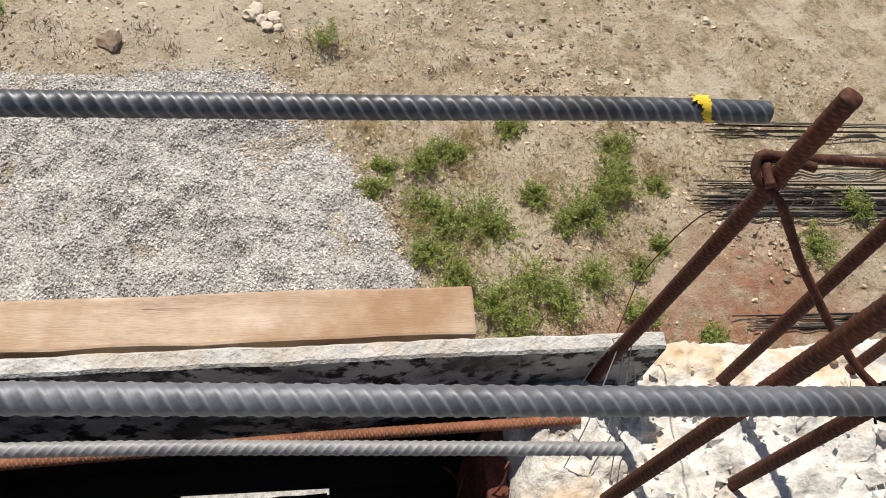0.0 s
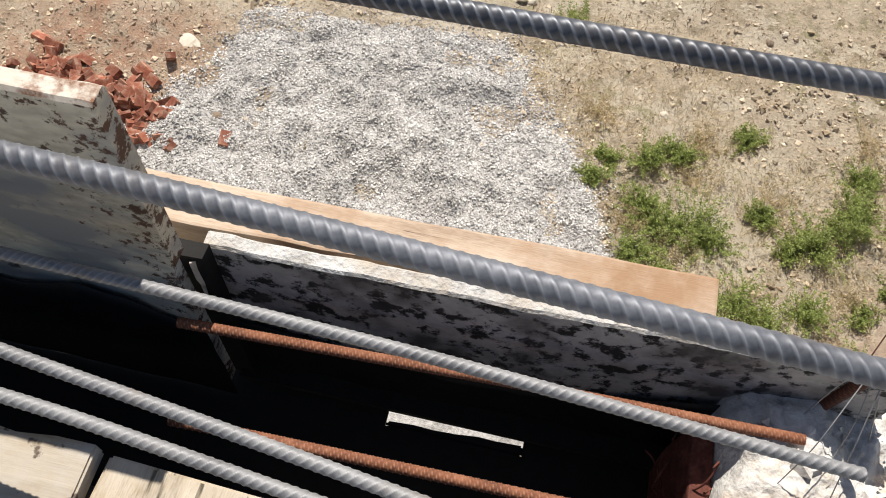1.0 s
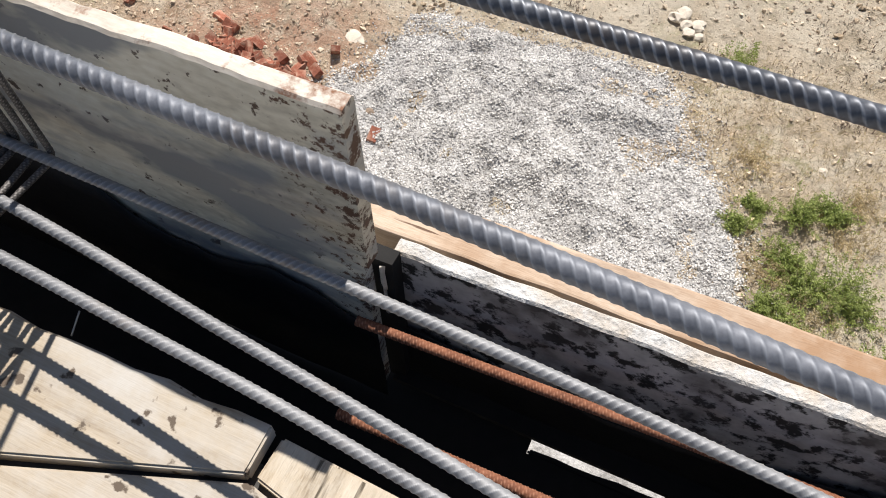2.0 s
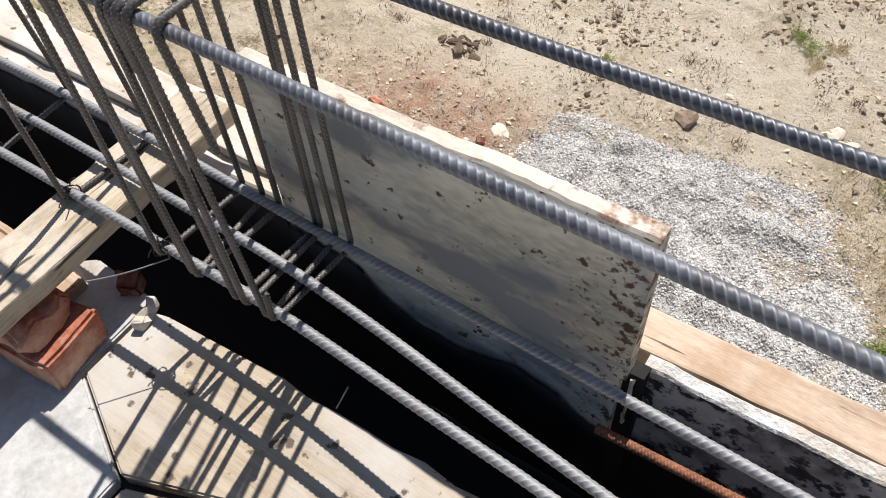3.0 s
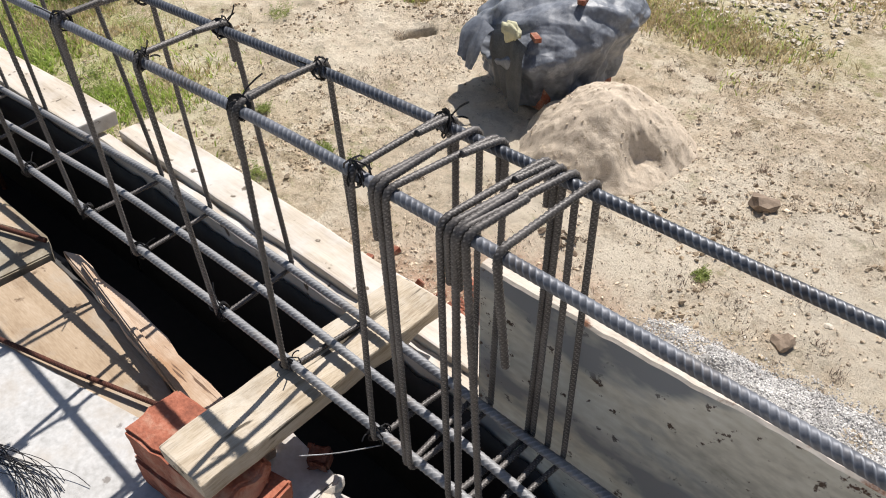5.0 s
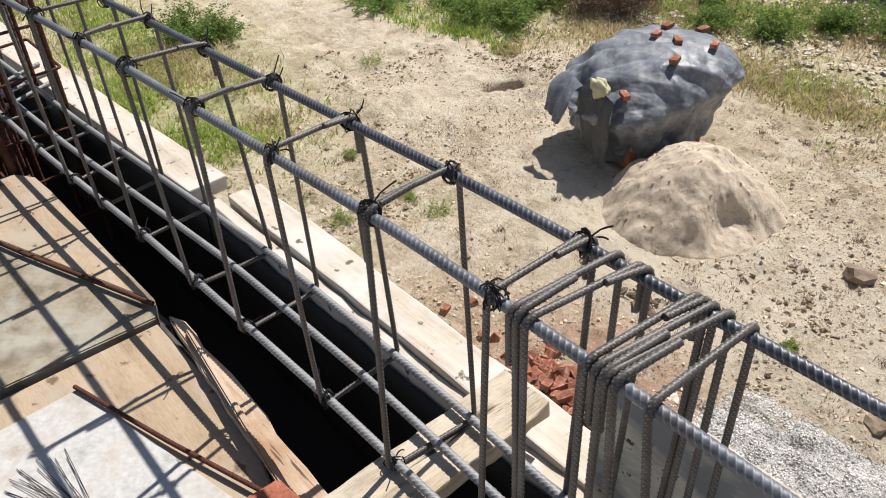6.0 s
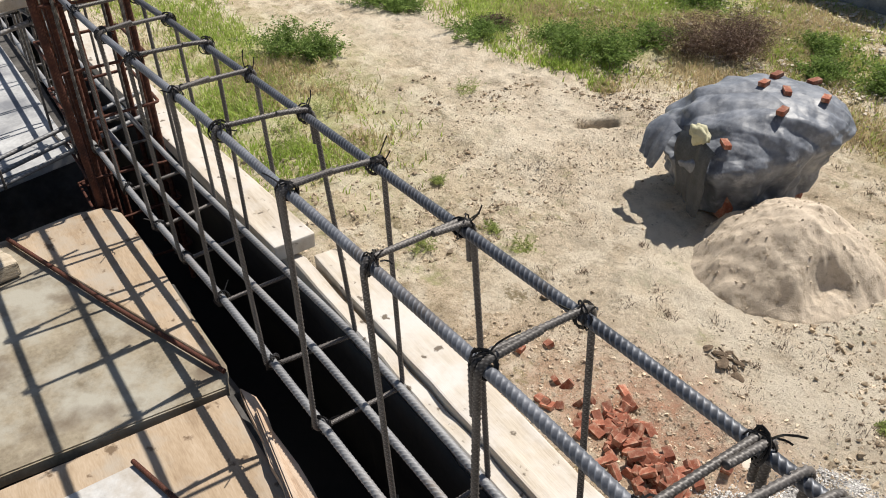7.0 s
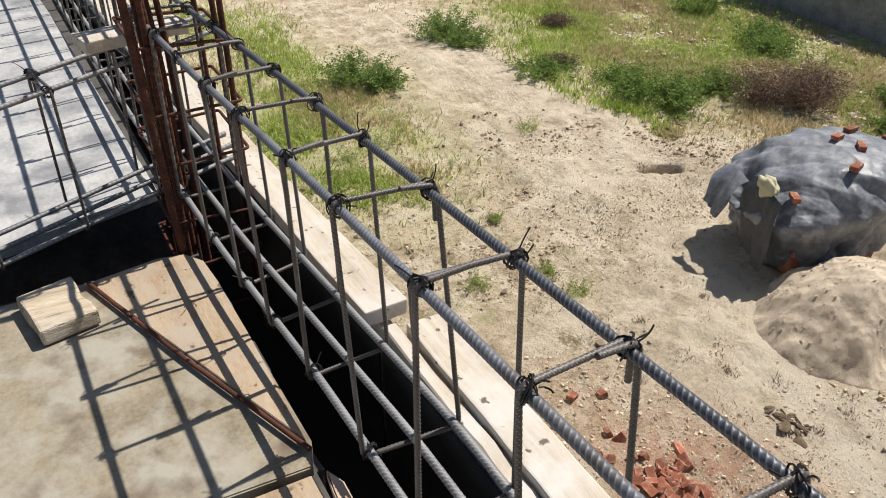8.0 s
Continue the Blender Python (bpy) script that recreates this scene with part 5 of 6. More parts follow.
for k, (x, y, r) in enumerate(((2.1, 6.3, 0.05), (2.25, 6.45, 0.035), (-1.6, 6.5, 0.045), (3.2, 6.4, 0.05), (1.15, 5.1, 0.05), (4.4, 6.6, 0.06), (-6.4, 4.9, 0.06), (0.9, 6.0, 0.03))):
    place_rock("rock", "small weathered stone on dry soil", x, y, r, M_ROCK_DARK if k % 3 == 0 else M_ROCK_PALE, 30 + k, 0.6)


for k in range(7):
    a = k * 2.4
    place_rock("clod", "dark clod of dug earth and roots", -4.45 + 0.28 * math.cos(a) * (0.4 + k / 9), 5.78 + 0.13 * math.sin(a) * (0.4 + k / 9), 0.03 + 0.014 * (k % 3), M_ROOT, 60 + k, 0.5, 1.8)
rr7 = random.Random(41)
for cx, cy, n in ((-4.45, 5.8, 14), (-2.9, 6.9, 3)):
    for k in range(n):
        x, y, a, q = cx + rr7.gauss(0, 0.16), cy + rr7.gauss(0, 0.08), rr7.uniform(-0.6, 0.6), rr7.uniform(0.03, 0.09)
        pts = [(x + math.cos(a) * q * t + rr7.gauss(0, 0.012), y + math.sin(a) * q * t + rr7.gauss(0, 0.012), gh(x + math.cos(a) * q * t, y + math.sin(a) * q * t) + 0.004 + rr7.random() * 0.02) for t in (-1, -0.3, 0.3, 1)]
        solid("root", bar_mesh("root", pts, rr7.uniform(0.005, 0.011), M_ROOT, pitch=0.06, rib=0.004, seg=6, step=0.02), "dark dry root lying on dug soil", "root", "dry roots")


def rebar_bundle(x0, y0, length, n, spread, seed):
    th = thing("rebar_bundle", "bundle of thin dark steel bars lying on the soil", "rebar", "bar bundles on the ground")
    rng = random.Random(seed)
    for i in range(n):
        y = y0 + rng.uniform(-1, 1) * spread
        z = gh(x0, y) + 0.02 + rng.random() * 0.05
        xs = x0 + rng.uniform(0, 0.45)
        part_mesh("bar", bar_mesh("bar", [(xs, y, z), (xs + length * 0.5, y + rng.uniform(-0.03, 0.03), z + 0.02), (xs + length, y + rng.uniform(-0.06, 0.06), z)], 0.006, M_WIRE if i % 3 else M_STIRRUP, pitch=0.5, rib=0, seg=6, step=0.15), th)


rebar_bundle(3.55, 4.12, 4.5, 30, 0.20, 1)
rebar_bundle(3.8, 5.0, 4.5, 8, 0.06, 2)
rebar_bundle(3.85, 4.55, 4.5, 7, 0.10, 4)
rebar_bundle(3.55, 2.84, 4.5, 10, 0.07, 3)


# ---- covered heap, sand ----
TC, TA = Vector((-6.76, 8.82, 0)), 1.36


def build_tarp():
    th = thing("covered_pile", "material heap under a dusty grey plastic sheet held by bricks", "covered pile", at=(0, 0, 0))
    na, nr = 420, 130
    ang = np.linspace(0, 2 * np.pi, na, endpoint=False)
    t = np.linspace(0, 1, nr)
    A, T = np.meshgrid(ang, t, indexing="ij")
    c, s = np.cos(A), np.sin(A)
    k = (np.abs(c) ** 2.7 + np.abs(s) ** 2.7) ** (-1 / 2.7)
    over = np.clip((T - 0.55) / 0.45, 0, 1)
    rad = np.sin(T * np.pi / 2) ** 0.52 * (1 - 0.26 * np.clip((T - 0.7) / 0.3, 0, 1) ** 1.5)
    P = np.stack([1.5 * c * k, 1.5 * s * k, over * 2.5], -1).reshape(-1, 3)
    fold = (0.022 * np.abs(np.sin(A * 8.5 + 2.5 * np.sin(A * 3))) ** 0.6 + 0.010 * np.sin(A * 31 + 3 * np.sin(A * 2))) * over ** 0.8
    rad = np.maximum(rad + fold * 0.8 + 0.025 * fbm(P * 1.3, 3, 81).reshape(A.shape) * (0.4 + over) * np.clip(T * 4, 0, 1), 0.001)
    L, W, H = 1.32, 1.00, 1.52
    x, y = L * c * k * rad, W * s * k * rad
    hem = 0.03 + 0.34 * np.clip(x / L, 0, 1) ** 0.8 + 0.04 * np.sin(A * 5 + 1.0)
    zz = hem + (H - hem) * np.cos(T * np.pi / 2) ** 0.52 - (0.34 * np.clip(-x / L, 0, 1) + 0.04 * np.clip(-y / W, 0, 1)) * (1 - over)
    zz = zz + (0.02 * fbm(np.stack([x * 2.2, y * 2.2, zz * 2.2], -1).reshape(-1, 3), 3, 91)).reshape(A.shape)
    # ridge folds on the top
    zz = zz + 0.035 * np.abs(np.sin(x * 5 + y * 4 + np.sin(y * 3))) * (1 - over) * np.exp(-((x + 0.6) / 0.7) ** 2)
    # sharp creases in the plastic
    q = np.stack([x * 1.6, y * 1.6, zz * 1.6], -1).reshape(-1, 3)
    crease = (np.abs(fbm(q, 3, 121)) + 0.5 * np.abs(fbm(q * 2.3, 2, 125))).reshape(A.shape)
    # straight pleats and crumples: folded planes in many directions
    rt = np.random.default_rng(12)
    pp = np.stack([x, y, zz], -1).reshape(-1, 3)
    ridge = np.zeros(len(pp))
    for o in range(22):
        nv = rt.normal(size=3)
        nv /= np.linalg.norm(nv)
        f = rt.uniform(1.3, 4.2)
        w = np.abs(((pp @ nv) * f + rt.random() + 0.05 * vnoise(pp * 1.1, 140 + o)) % 1.0 - 0.5) * 2
        ridge += w * np.clip(0.15 + 2.4 * vnoise(pp * 0.9 + o * 5.3, 160 + o), 0, 1) / f
    ridge = (ridge - ridge.mean()).reshape(A.shape)
    bulge = (0.018 * (0.5 - crease) + 0.15 * ridge * np.clip(0.35 + 0.7 * over, 0, 1)) * np.clip(T * 3, 0, 1)
    x, y = x + c * bulge, y + s * bulge
    zz = zz + bulge * (1 - over) * 0.8
    V = np.stack([x, y, np.maximum(zz, 0.01)], -1).reshape(-1, 3)
    i, j = np.meshgrid(np.arange(na), np.arange(nr - 1), indexing="ij")
    a, b = i * nr + j, ((i + 1) % na) * nr + j
    F = np.stack([a, a + 1, b + 1, b], -1).reshape(-1, 4)
    me = mesh_np("sheet", V, F, M_TARP, True)
    m = Matrix.Translation(TC) @ Matrix.Rotation(TA, 4, 'Z')
    part_mesh("sheet", me, th, "dusty grey-black plastic sheet", m)
    core = box_bm(-0.80, 0.55, -0.60, 0.5, 0.0, 0.85, jitter=0.03, cuts=6, bevel=0.1, rng=random.Random(3), m=m)
    part("stacked_bricks", core, M_BRICK, th, "stacked bricks under the sheet")
    # second piece is painted dark to stand for the shaded hollow beside the flap
    for nm, y0, y1, out, drop, mat, lab in (("sheet_flap", 0.10, 0.62, 0.36, 0.50, M_TARP, "loose grey corner of the sheet standing off"), ("sheet_shade_fold", -0.62, 0.14, 0.10, 0.95, M_TARP_SHADE, "gathered sheet with the hollow's shade put into its colour")):
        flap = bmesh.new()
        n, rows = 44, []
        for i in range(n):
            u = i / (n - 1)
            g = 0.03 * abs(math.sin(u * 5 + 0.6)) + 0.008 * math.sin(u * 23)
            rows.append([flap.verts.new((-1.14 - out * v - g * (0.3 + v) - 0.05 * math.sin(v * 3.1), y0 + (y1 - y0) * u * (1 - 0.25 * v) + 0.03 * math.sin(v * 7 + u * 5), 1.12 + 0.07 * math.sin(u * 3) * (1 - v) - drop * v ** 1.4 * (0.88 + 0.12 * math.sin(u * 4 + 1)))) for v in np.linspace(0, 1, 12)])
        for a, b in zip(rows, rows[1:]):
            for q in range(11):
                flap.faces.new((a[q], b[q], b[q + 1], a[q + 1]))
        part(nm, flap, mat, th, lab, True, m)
    return me, m


tarp_me, tarp_m = build_tarp()


def top_of_sheet(x, y):
    """Height of the sheet's top at a place in its own plan."""
    best, z = 9.0, 1.1
    for v in tarp_me.vertices:
        d = (v.co.x - x) ** 2 + (v.co.y - y) ** 2
        if d < best or (d < 0.004 and v.co.z > z):
            best, z = min(best, d), v.co.z
    return z


small = [brick_small("brick", 0.2 * k, 0.1, 0.06, 40 + i) for i, k in enumerate((1, 1, 0.8))]
for k, (x, y, r) in enumerate(((0.47, 0.32, 0.3), (0.98, 0.13, 0.1), (0.09, 0.13, 0.4), (0.23, -0.16, 1.0), (-0.14, -0.53, 0.5), (0.61, -0.47, 0.6), (-0.92, -0.50, 1.2))):
    p = tarp_m @ Vector((x, y, top_of_sheet(x, y) + 0.03))
    solid("brick", small[k % 3], "red brick weighing down the plastic sheet", "brick", "bricks on the sheet", m=Matrix.Translation(p) @ Matrix.Rotation(r + TA, 4, 'Z'))
bag = thing("cement_bag", "crumpled pale yellow empty bag tucked on the sheet", "bag")
bm = bmesh.new()
bmesh.ops.create_icosphere(bm, subdivisions=4, radius=1)
co = np.array([v.co for v in bm.verts])
d = 1 + 0.35 * fbm(co * 1.6, 4, 7)
for v, k in zip(bm.verts, d):
    v.co = Vector((v.co.x * 0.10, v.co.y * 0.18, v.co.z * 0.13)) * float(k)
part("bag", bm, M_BAG, bag, smooth=True, m=Matrix.Translation(tarp_m @ Vector((-1.12, -0.22, 1.20))) @ Matrix.Rotation(TA, 4, 'Z'))


def build_sand():
    xs, ys = np.arange(-1.9, 1.9, 0.022), np.arange(-1.7, 1.7, 0.022)
    X, Y = np.meshgrid(xs, ys, indexing="ij")
    x, y = X.ravel(), Y.ravel()
    p = np.stack([x, y, 0 * x], 1)
    r = np.sqrt((x / 1.15) ** 2 + (y / 1.2) ** 2) + 0.06 * fbm(p * 1.7, 3, 13)
    h = 0.82 * np.clip(1 - r * r, 0, 1) ** 1.1
    scoop = np.exp(-(((x - 0.92) / 0.36) ** 2 + ((y + 0.42) / 0.34) ** 2) ** 3)
    h = h * (1 - 0.7 * scoop) + (0.012 * fbm(p * 2.6, 2, 14) + 0.030 * np.abs(fbm(p * np.array((5.0, 14.0, 1)), 3, 15)) * np.exp(-(((x - 0.6) / 0.4) ** 2 + ((y + 0.1) / 0.5) ** 2)) + 0.006 * fbm(p * 22, 3, 17) + 0.020 * np.clip(vnoise(p * 19, 18), 0.55, 1)) * np.clip(h * 4, 0, 1)
    keep = r < 1.12
    cx, cy = -5.22, 7.85
    z = ground_height(x + cx, y + cy) + h - 0.03 * (r > 1.0)
    nx, ny = X.shape
    i, j = np.meshgrid(np.arange(nx - 1), np.arange(ny - 1), indexing="ij")
    a = (i * ny + j).ravel()
    a = a[keep[a]]
    me = mesh_np("sand_heap", np.stack([x + cx, y + cy, z], 1), np.stack([a, a + ny, a + ny + 1, a + 1], -1), M_SAND, True)
    rng = np.random.default_rng(5)
    pick = rng.choice(np.nonzero(r < 1.08)[0], 900)
    s = 0.006 + 0.024 * rng.random(900) ** 5
    solid("sand_crumbs", rock_soup("sand_crumbs", np.stack([x[pick] + cx, y[pick] + cy, z[pick] + s * 0.2], 1), s, M_SAND, 0.8, 31), "damp crumbs of sand rolled down the heap", "sand", kind="stuff")
    solid("sand_heap", me, "low heap of pale builders' sand with a dug-out face", "sand", kind="stuff")


build_sand()

# ---- plants ----
def blades(name, x, y, h, w, mat, seed, lean=0.5):
    """Grass blades as narrow bent triangles, one mesh."""
    rng = np.random.default_rng(seed)
    n = len(x)
    z = ground_height(x, y) - 0.005
    a = rng.uniform(0, 2 * np.pi, n)
    b = rng.uniform(0, 2 * np.pi, n)
    k = rng.uniform(0, lean, n) * h
    wv = np.stack([np.cos(a), np.sin(a), 0 * a], 1) * (w * rng.uniform(0.6, 1.3, n))[:, None]
    p = np.stack([x, y, z], 1)
    mid = p + np.stack([np.cos(b) * k * 0.35, np.sin(b) * k * 0.35, h * 0.55], 1)
    tip = p + np.stack([np.cos(b) * k, np.sin(b) * k, h * rng.uniform(0.8, 1.1, n)], 1)
    V = np.stack([p - wv, p + wv, mid + wv * 0.7, mid - wv * 0.7, tip], 1).reshape(-1, 3)
    o = np.arange(n)[:, None] * 5
    F = np.concatenate([o + np.array([[0, 1, 2]]), o + np.array([[0, 2, 3]]), o + np.array([[3, 2, 4]])])
    return mesh_np(name, V, F, mat)


def plant(name, mat, label, x, y, r, h, stems, leaves, seed, leaf=0.03, group="", cat="plant", wide=0.24):
    """A weed or bush: many thin stems that carry small leaves, open and uneven."""
    rng = np.random.default_rng(seed)
    a, lean = rng.uniform(0, 6.283, stems), rng.uniform(0.05, 1.0, stems) ** 0.7
    rag = 1 + 0.35 * np.sin(a * 2 + seed) + 0.2 * np.sin(a * 5 + seed * 2)
    hh = h * rng.uniform(0.45, 1.1, stems) * (1 - 0.45 * lean ** 2)
    base = np.stack([rng.normal(0, r * 0.28, stems), rng.normal(0, r * 0.28, stems), np.zeros(stems)], 1)
    tip = base + np.stack([np.cos(a) * r * lean * rag, np.sin(a) * r * lean * rag, hh], 1)
    mid = (base + tip) / 2 + np.stack([0 * hh, 0 * hh, hh * 0.15], 1)
    k = np.repeat(np.arange(stems), leaves)
    t = rng.uniform(0.08, 1.0, len(k))[:, None]
    p = base[k] * (1 - t) ** 2 + mid[k] * 2 * t * (1 - t) + tip[k] * t * t + rng.normal(0, leaf * 0.4, (len(k), 3))
    p[:, 2] = np.maximum(p[:, 2], 0.0)
    d = rng.normal(size=(len(k), 3))
    d[:, 2] = np.abs(d[:, 2]) * 0.7 + 0.1
    d /= np.linalg.norm(d, axis=1)[:, None]
    l = (leaf * rng.uniform(0.5, 1.3, len(k)))[:, None]
    sd = np.cross(d, rng.normal(size=(len(k), 3)))
    sd = sd / np.linalg.norm(sd, axis=1)[:, None] * l * wide
    V = np.stack([p, p + d * l * 0.5 + sd, p + d * l - np.array([0, 0, 0.25]) * l, p + d * l * 0.5 - sd], 1).reshape(-1, 3)
    F = np.arange(len(V)).reshape(-1, 4)
    w = np.array([0.0012 + 0.003 * r, 0, 0])
    o = len(V)
    S = np.stack([base - w, base + w, mid + w * 0.7, mid - w * 0.7, tip + w * 0.2, tip - w * 0.2], 1).reshape(-1, 3)
    q = o + np.arange(stems)[:, None] * 6
    F = np.concatenate([F, q + np.array([[0, 1, 2, 3]]), q + np.array([[3, 2, 4, 5]])])
    me = mesh_np(name, np.concatenate([V, S]), F, mat)
    return solid(name, me, label, cat, group, m=Matrix.Translation((x, y, gh(x, y) - 0.01)))


rp = random.Random(77)
WEEDS = ((1.42, 3.96, 0.34), (1.62, 3.80, 0.24), (1.22, 3.86, 0.22), (2.72, 4.15, 0.32), (2.50, 3.95, 0.24), (2.86, 4.36, 0.22), (2.92, 4.72, 0.20), (2.30, 3.86, 0.20), (1.86, 3.18, 0.30), (1.50, 3.08, 0.28), (1.66, 2.86, 0.26), (2.08, 3.0, 0.24),
         (2.41, 3.28, 0.24), (1.05, 4.52, 0.24), (1.30, 4.62, 0.16), (1.05, 4.05, 0.20), (1.0, 3.55, 0.22), (1.20, 3.32, 0.22), (3.12, 3.65, 0.11), (2.87, 3.39, 0.12), (1.91, 4.98, 0.16), (0.57, 4.23, 0.13), (0.66, 4.48, 0.12), (4.65, 3.61, 0.22),
         (5.2, 4.0, 0.2), (3.35, 2.7, 0.14), (2.75, 2.9, 0.16), (3.25, 4.30, 0.12), (2.05, 4.15, 0.14))
for k, (x, y, r) in enumerate(WEEDS):
    plant("weed", M_LEAF, "leafy green weed growing in dry soil", x, y, r * 1.0, r * 1.0, 50, 60, 100 + k, 0.024, "weeds", "weed")
for k, (x, y, r) in enumerate(((1.45, 4.4, 0.25), (2.2, 4.35, 0.25), (2.75, 3.5, 0.22), (1.5, 4.85, 0.2), (0.95, 3.9, 0.2), (3.3, 4.5, 0.25), (2.2, 2.7, 0.25), (0.55, 5.0, 0.18), (3.0, 5.1, 0.2), (1.3, 3.55, 0.25))):
    plant("dry_weed", M_DRY, "dead straw-coloured weed among green ones", x, y, r * 1.3, r * 0.7, 50, 26, 210 + k, 0.03, "dry weeds", "weed", 0.12)
for k, (dx, dy) in enumerate(((0, 0), (0.22, 0.12), (-0.2, 0.16), (0.1, -0.18))):
    plant("dry_weed", M_DRY if k % 2 else M_LEAF, "low withered weed tuft on bare soil", -1.12 + dx, 7.64 + dy, 0.17, 0.09, 40, 26, 240 + k, 0.022, "dry weeds", "weed", 0.14)
plant("weed", M_LEAF, "tall thin weed on bare soil", 0.19, 6.05, 0.18, 0.34, 30, 40, 140, 0.024, "weeds", "weed")
for k, (x, y, r) in enumerate(((-7.4, 5.33, 0.22), (-8.0, 5.28, 0.16), (-8.1, 4.22, 0.24), (-11.85, 7.53, 0.34), (-9.5, 5.4, 0.16), (-2.95, 6.32, 0.12), (-13.5, 5.7, 0.55), (-12.6, 5.1, 0.5), (-11.7, 4.0, 0.45), (-14.2, 4.7, 0.6), (-12.4, 4.2, 0.4), (-14.6, 5.5, 0.4))):
    plant("weed", M_LEAF, "low green weed on sandy soil", x, y, r, r * 0.6, 36, 34, 170 + k, 0.024, "weeds", "weed")
BUSHES = ((-15.6, 5.7, 0.85, 0.75, 0), (-15.0, 6.1, 0.5, 0.45, 0), (-17.4, 8.9, 0.95, 0.6, 0), (-16.6, 9.0, 0.7, 0.45, 0), (-12.2, 10.3, 0.8, 0.7, 0), (-11.4, 10.7, 0.65, 0.6, 0), (-11.6, 11.9, 0.5, 0.45, 0), (-13.0, 10.6, 0.4, 0.3, 0), (-10.7, 12.2, 0.75, 0.85, 1), (-10.1, 12.5, 0.8, 0.9, 1), (-10.4, 13.2, 0.7, 0.8, 1), (-13.4, 15.2, 0.7, 0.6, 0), (-15.8, 15.5, 0.9, 0.8, 0),
          (-8.6, 13.2, 0.45, 0.4, 0), (-7.6, 13.6, 0.7, 0.6, 0), (-6.9, 14.6, 0.5, 0.5, 0), (-9.3, 14.2, 0.5, 0.4, 0), (-20.5, 11.6, 1.2, 0.6, 0), (-18.0, 15.5, 1.2, 0.8, 0), (-14.1, 9.45, 0.7, 0.25, 0), (-16.7, 11.6, 0.4, 0.3, 1), (-14.3, 10.0, 0.35, 0.22, 1), (-6.0, 15.2, 0.9, 0.8, 0), (-12.8, 14.6, 0.9, 0.6, 0))
for k, (x, y, r, h, dry) in enumerate(BUSHES):
    plant("bush", M_TWIG if dry else M_BUSH, "dry brown leafless bush" if dry else "dark green feathery bush on rough ground", x, y, r, h, 160 if dry else 90, 30 if dry else 48, 300 + k, 0.10 if dry else 0.065, "bushes", "bush", 0.05 if dry else 0.22)


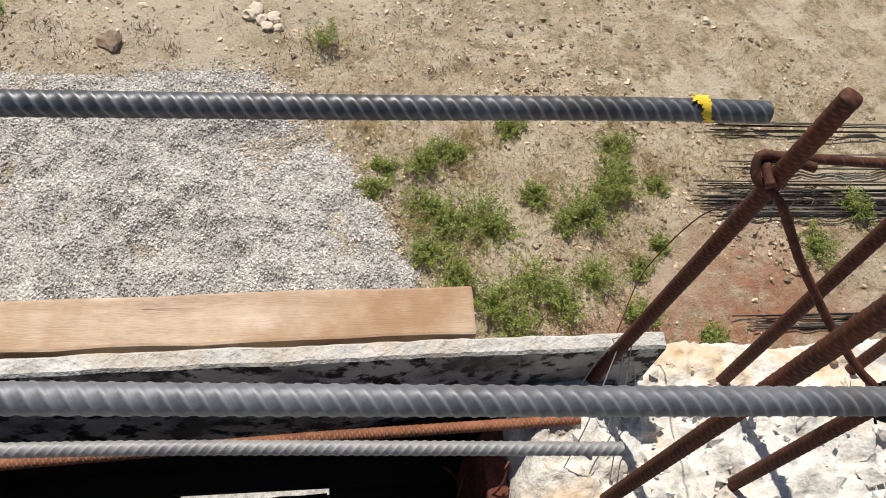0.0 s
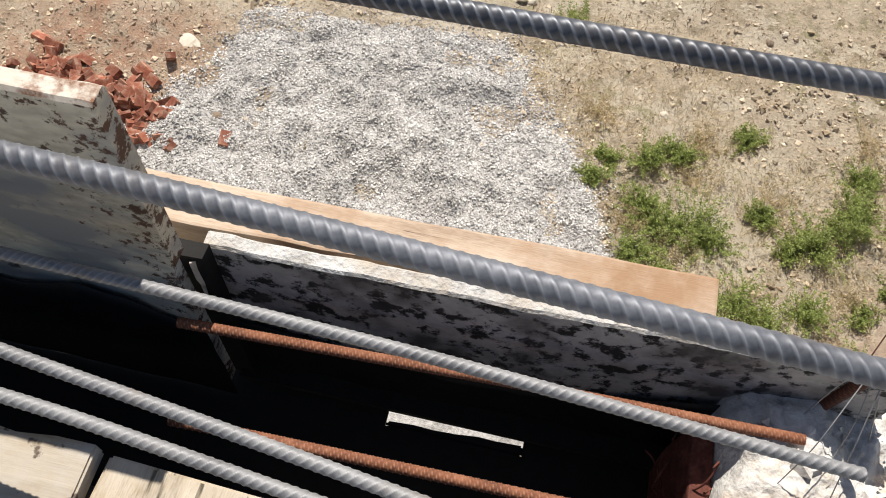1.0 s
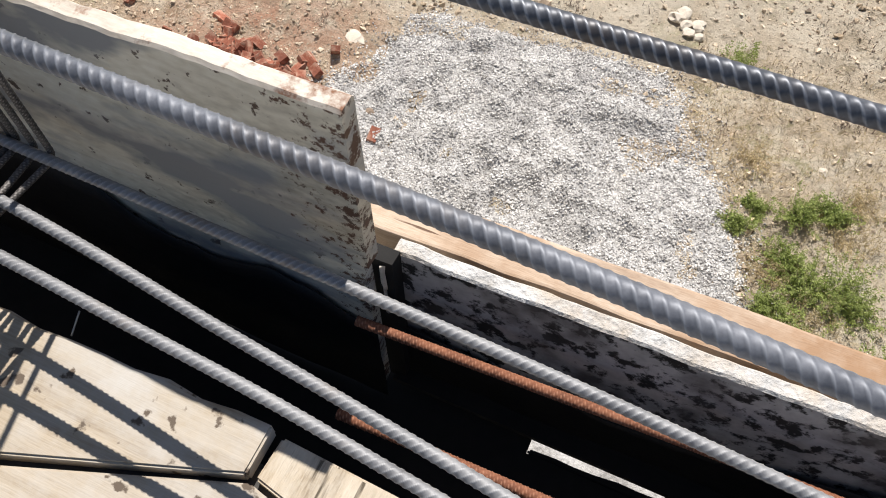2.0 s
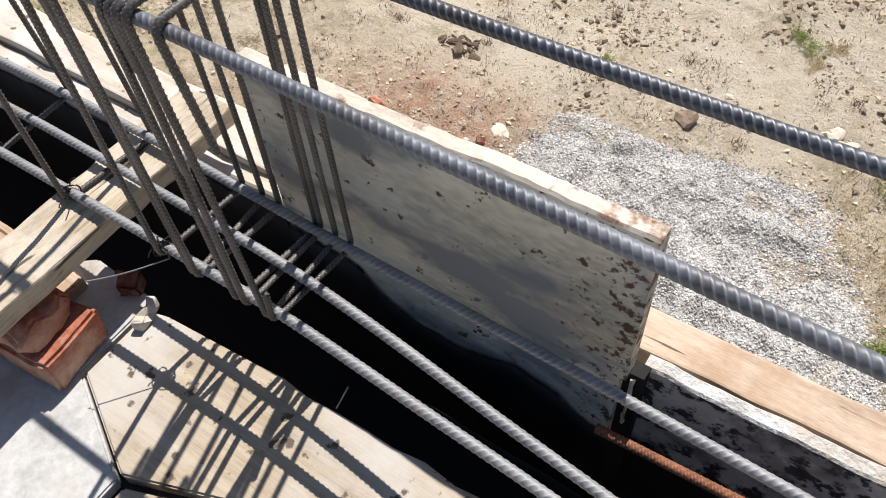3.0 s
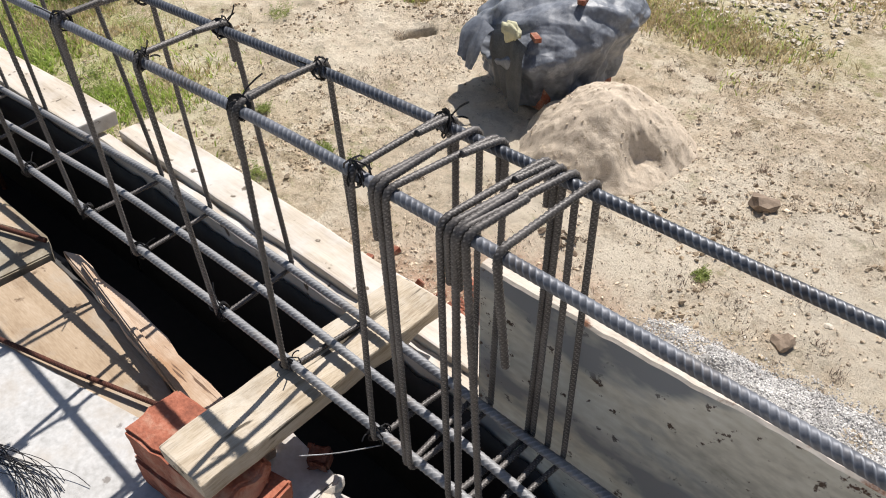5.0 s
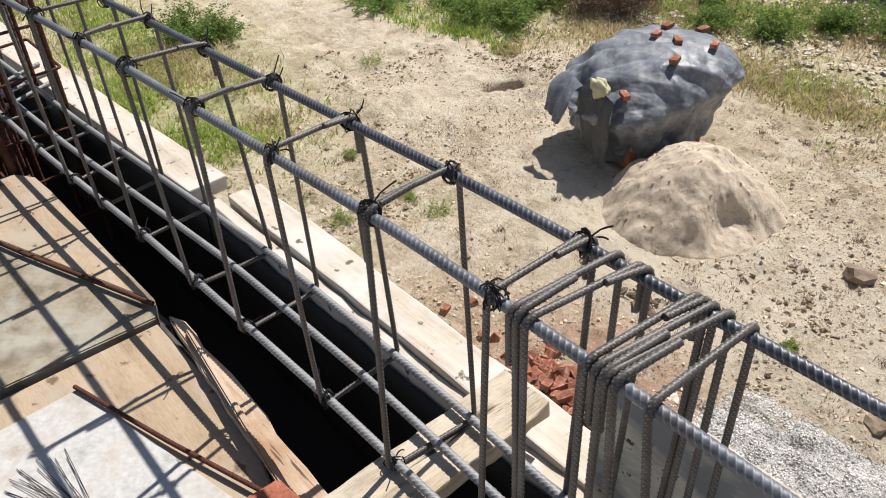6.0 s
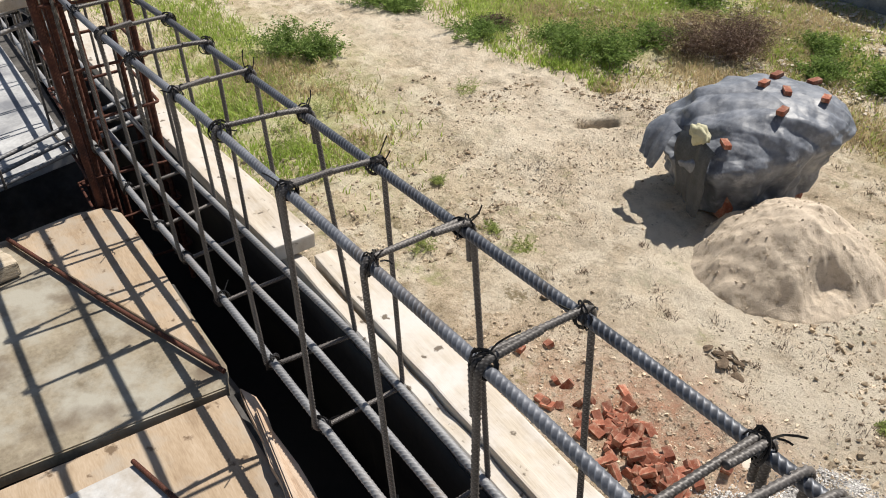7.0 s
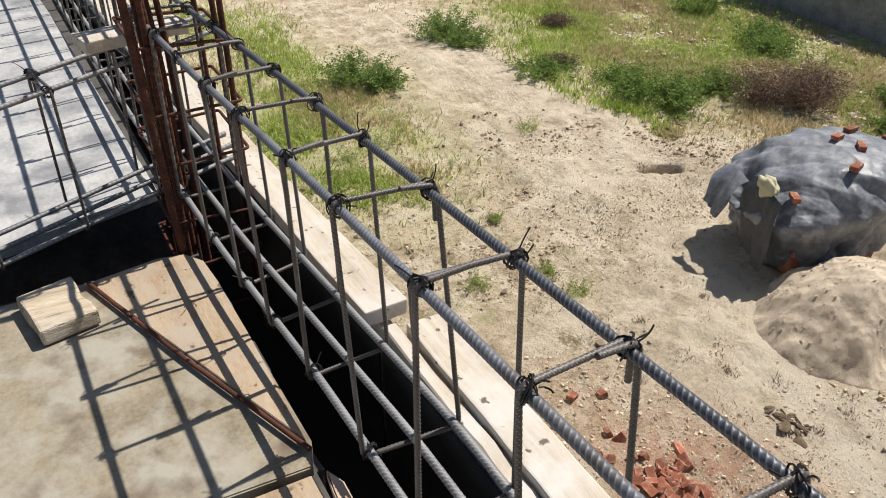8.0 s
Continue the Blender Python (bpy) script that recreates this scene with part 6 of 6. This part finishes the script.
def build_grass():
    rng = np.random.default_rng(3)
    n = 36000
    x, y = rng.uniform(-0.4, 6.0, n), rng.uniform(2.1, 6.6, n)
    p = np.stack([x, y, 0 * x], 1)
    d = 0.35 + 0.9 * fbm(p * 1.3, 3, 61) + 0.5 * np.exp(-(((x - 2.2) / 1.8) ** 2 + ((y - 4.1) / 1.3) ** 2)) - 0.6 * np.clip(y - 5.0, 0, 2) - 0.8 * np.exp(-(((x - 3.8) / 0.7) ** 2 + ((y - 3.1) / 0.7) ** 2))
    keep = (rng.random(n) < np.clip(d, 0, 0.9)) & (gravel_edge(x, y) < 0.03)
    x, y = x[keep], y[keep]
    solid("dry_grass", blades("dry_grass", x, y, rng.uniform(0.02, 0.10, len(x)), 0.0032, M_DRY, 7, 2.0), "short dry straw-coloured grass on soil", "grass", kind="stuff")
    # sparse dead tufts over the bare soil
    k = 260
    cx, cy = rng.uniform(-10, 1.5, k), rng.uniform(4.6, 10.5, k)
    k = rng.integers(8, 60, k)
    x, y = np.repeat(cx, k), np.repeat(cy, k)
    r = np.repeat(rng.uniform(0.03, 0.14, len(cx)), k)
    x, y = x + rng.normal(size=len(x)) * r, y + rng.normal(size=len(x)) * r
    ok = (gravel_edge(x, y) < 0.03) & (np.hypot(x + 5.2, y - 7.85) > 1.3) & (np.hypot(x + 6.76, y - 8.55) > 1.6)
    x, y = x[ok], y[ok]
    solid("dry_grass", blades("dry_grass", x, y, rng.uniform(0.015, 0.07, len(x)), 0.004, M_TWIG, 17, 1.8), "small dead brown tufts scattered on bare soil", "grass", kind="stuff")
    n = 1800
    x, y = rng.uniform(0.5, 4.2, n), rng.uniform(2.3, 5.3, n)
    p = np.stack([x, y, 0 * x], 1)
    keep = (rng.random(n) < np.clip(0.05 + 0.9 * fbm(p * 1.7, 3, 63), 0, 0.8)) & (gravel_edge(x, y) < 0.03)
    x, y = x[keep], y[keep]
    solid("green_grass", blades("green_grass", x, y, rng.uniform(0.03, 0.10, len(x)), 0.004, M_GRASS, 8, 0.9), "thin green grass among the weeds", "grass", kind="stuff")
    tufts = []
    for (cx, cy, rx, ry, n) in ((-13.6, 4.7, 4.0, 1.7, 26000), (-13.5, 13.3, 5.8, 3.6, 110000), (-22, 15, 6, 6, 22000), (-8.0, 15.0, 4.5, 1.9, 20000), (-6.0, 11.9, 2.2, 0.8, 7000), (-20, 4.5, 4, 1.6, 9000), (-12.8, 9.4, 1.2, 0.5, 2500), (-11.6, 9.6, 0.6, 0.35, 1800), (-10.5, 9.55, 0.4, 0.3, 1500), (-4.5, 10.6, 0.8, 0.35, 1500)):
        a, q = rng.uniform(0, 6.283, n), np.sqrt(rng.random(n)) * rng.uniform(0.55, 1.25, n)
        tufts.append(np.stack([cx + rx * q * np.cos(a), cy + ry * q * np.sin(a)], 1))
    x, y = np.concatenate(tufts).T
    p = np.stack([x, y, 0 * x], 1)
    keep = rng.random(len(x)) < np.clip(0.62 + 0.9 * fbm(p * 0.8, 4, 65), 0.04, 1)
    x, y = x[keep], y[keep]
    green = fbm(np.stack([x, y, 0 * x], 1) * 0.35, 3, 67) + 0.3 * rng.normal(size=len(x)) > np.where(y < 8, -0.42, -0.22)
    for nm, q, mat, lab in (("green_grass", green, M_GRASS, "rough green grass over the far ground"), ("dry_grass", ~green, M_DRY, "patches of dry yellow grass on the far ground")):
        solid(nm, blades(nm, x[q], y[q], rng.uniform(0.05, 0.17, q.sum()), 0.012, mat, 9, 1.2), lab, "grass", kind="stuff")
    # pale litter and stones among the far grass
    n = 3600
    x, y = rng.uniform(-17, -4, n), rng.uniform(12.0, 17, n)
    s = 0.02 + 0.06 * rng.random(n) ** 2
    solid("pale_stones", rock_soup("pale_stones", np.stack([x, y, ground_height(x, y) + 0.05], 1), s, M_ROCK_PALE, 0.5, 16), "pale stones and litter scattered in far grass", "stones", kind="stuff")


build_grass()
far_wall = thing("boundary_wall", "long dark boundary wall beyond the grass", "wall", kind="structure")
part("wall", box_bm(-9, 9, -0.12, 0.12, -0.3, 1.65, jitter=0.02, cuts=12, rng=random.Random(1), m=Matrix.Translation((-7.5, 17.25, 0)) @ Matrix.Rotation(-0.04, 4, 'Z')), M_FARWALL, far_wall)
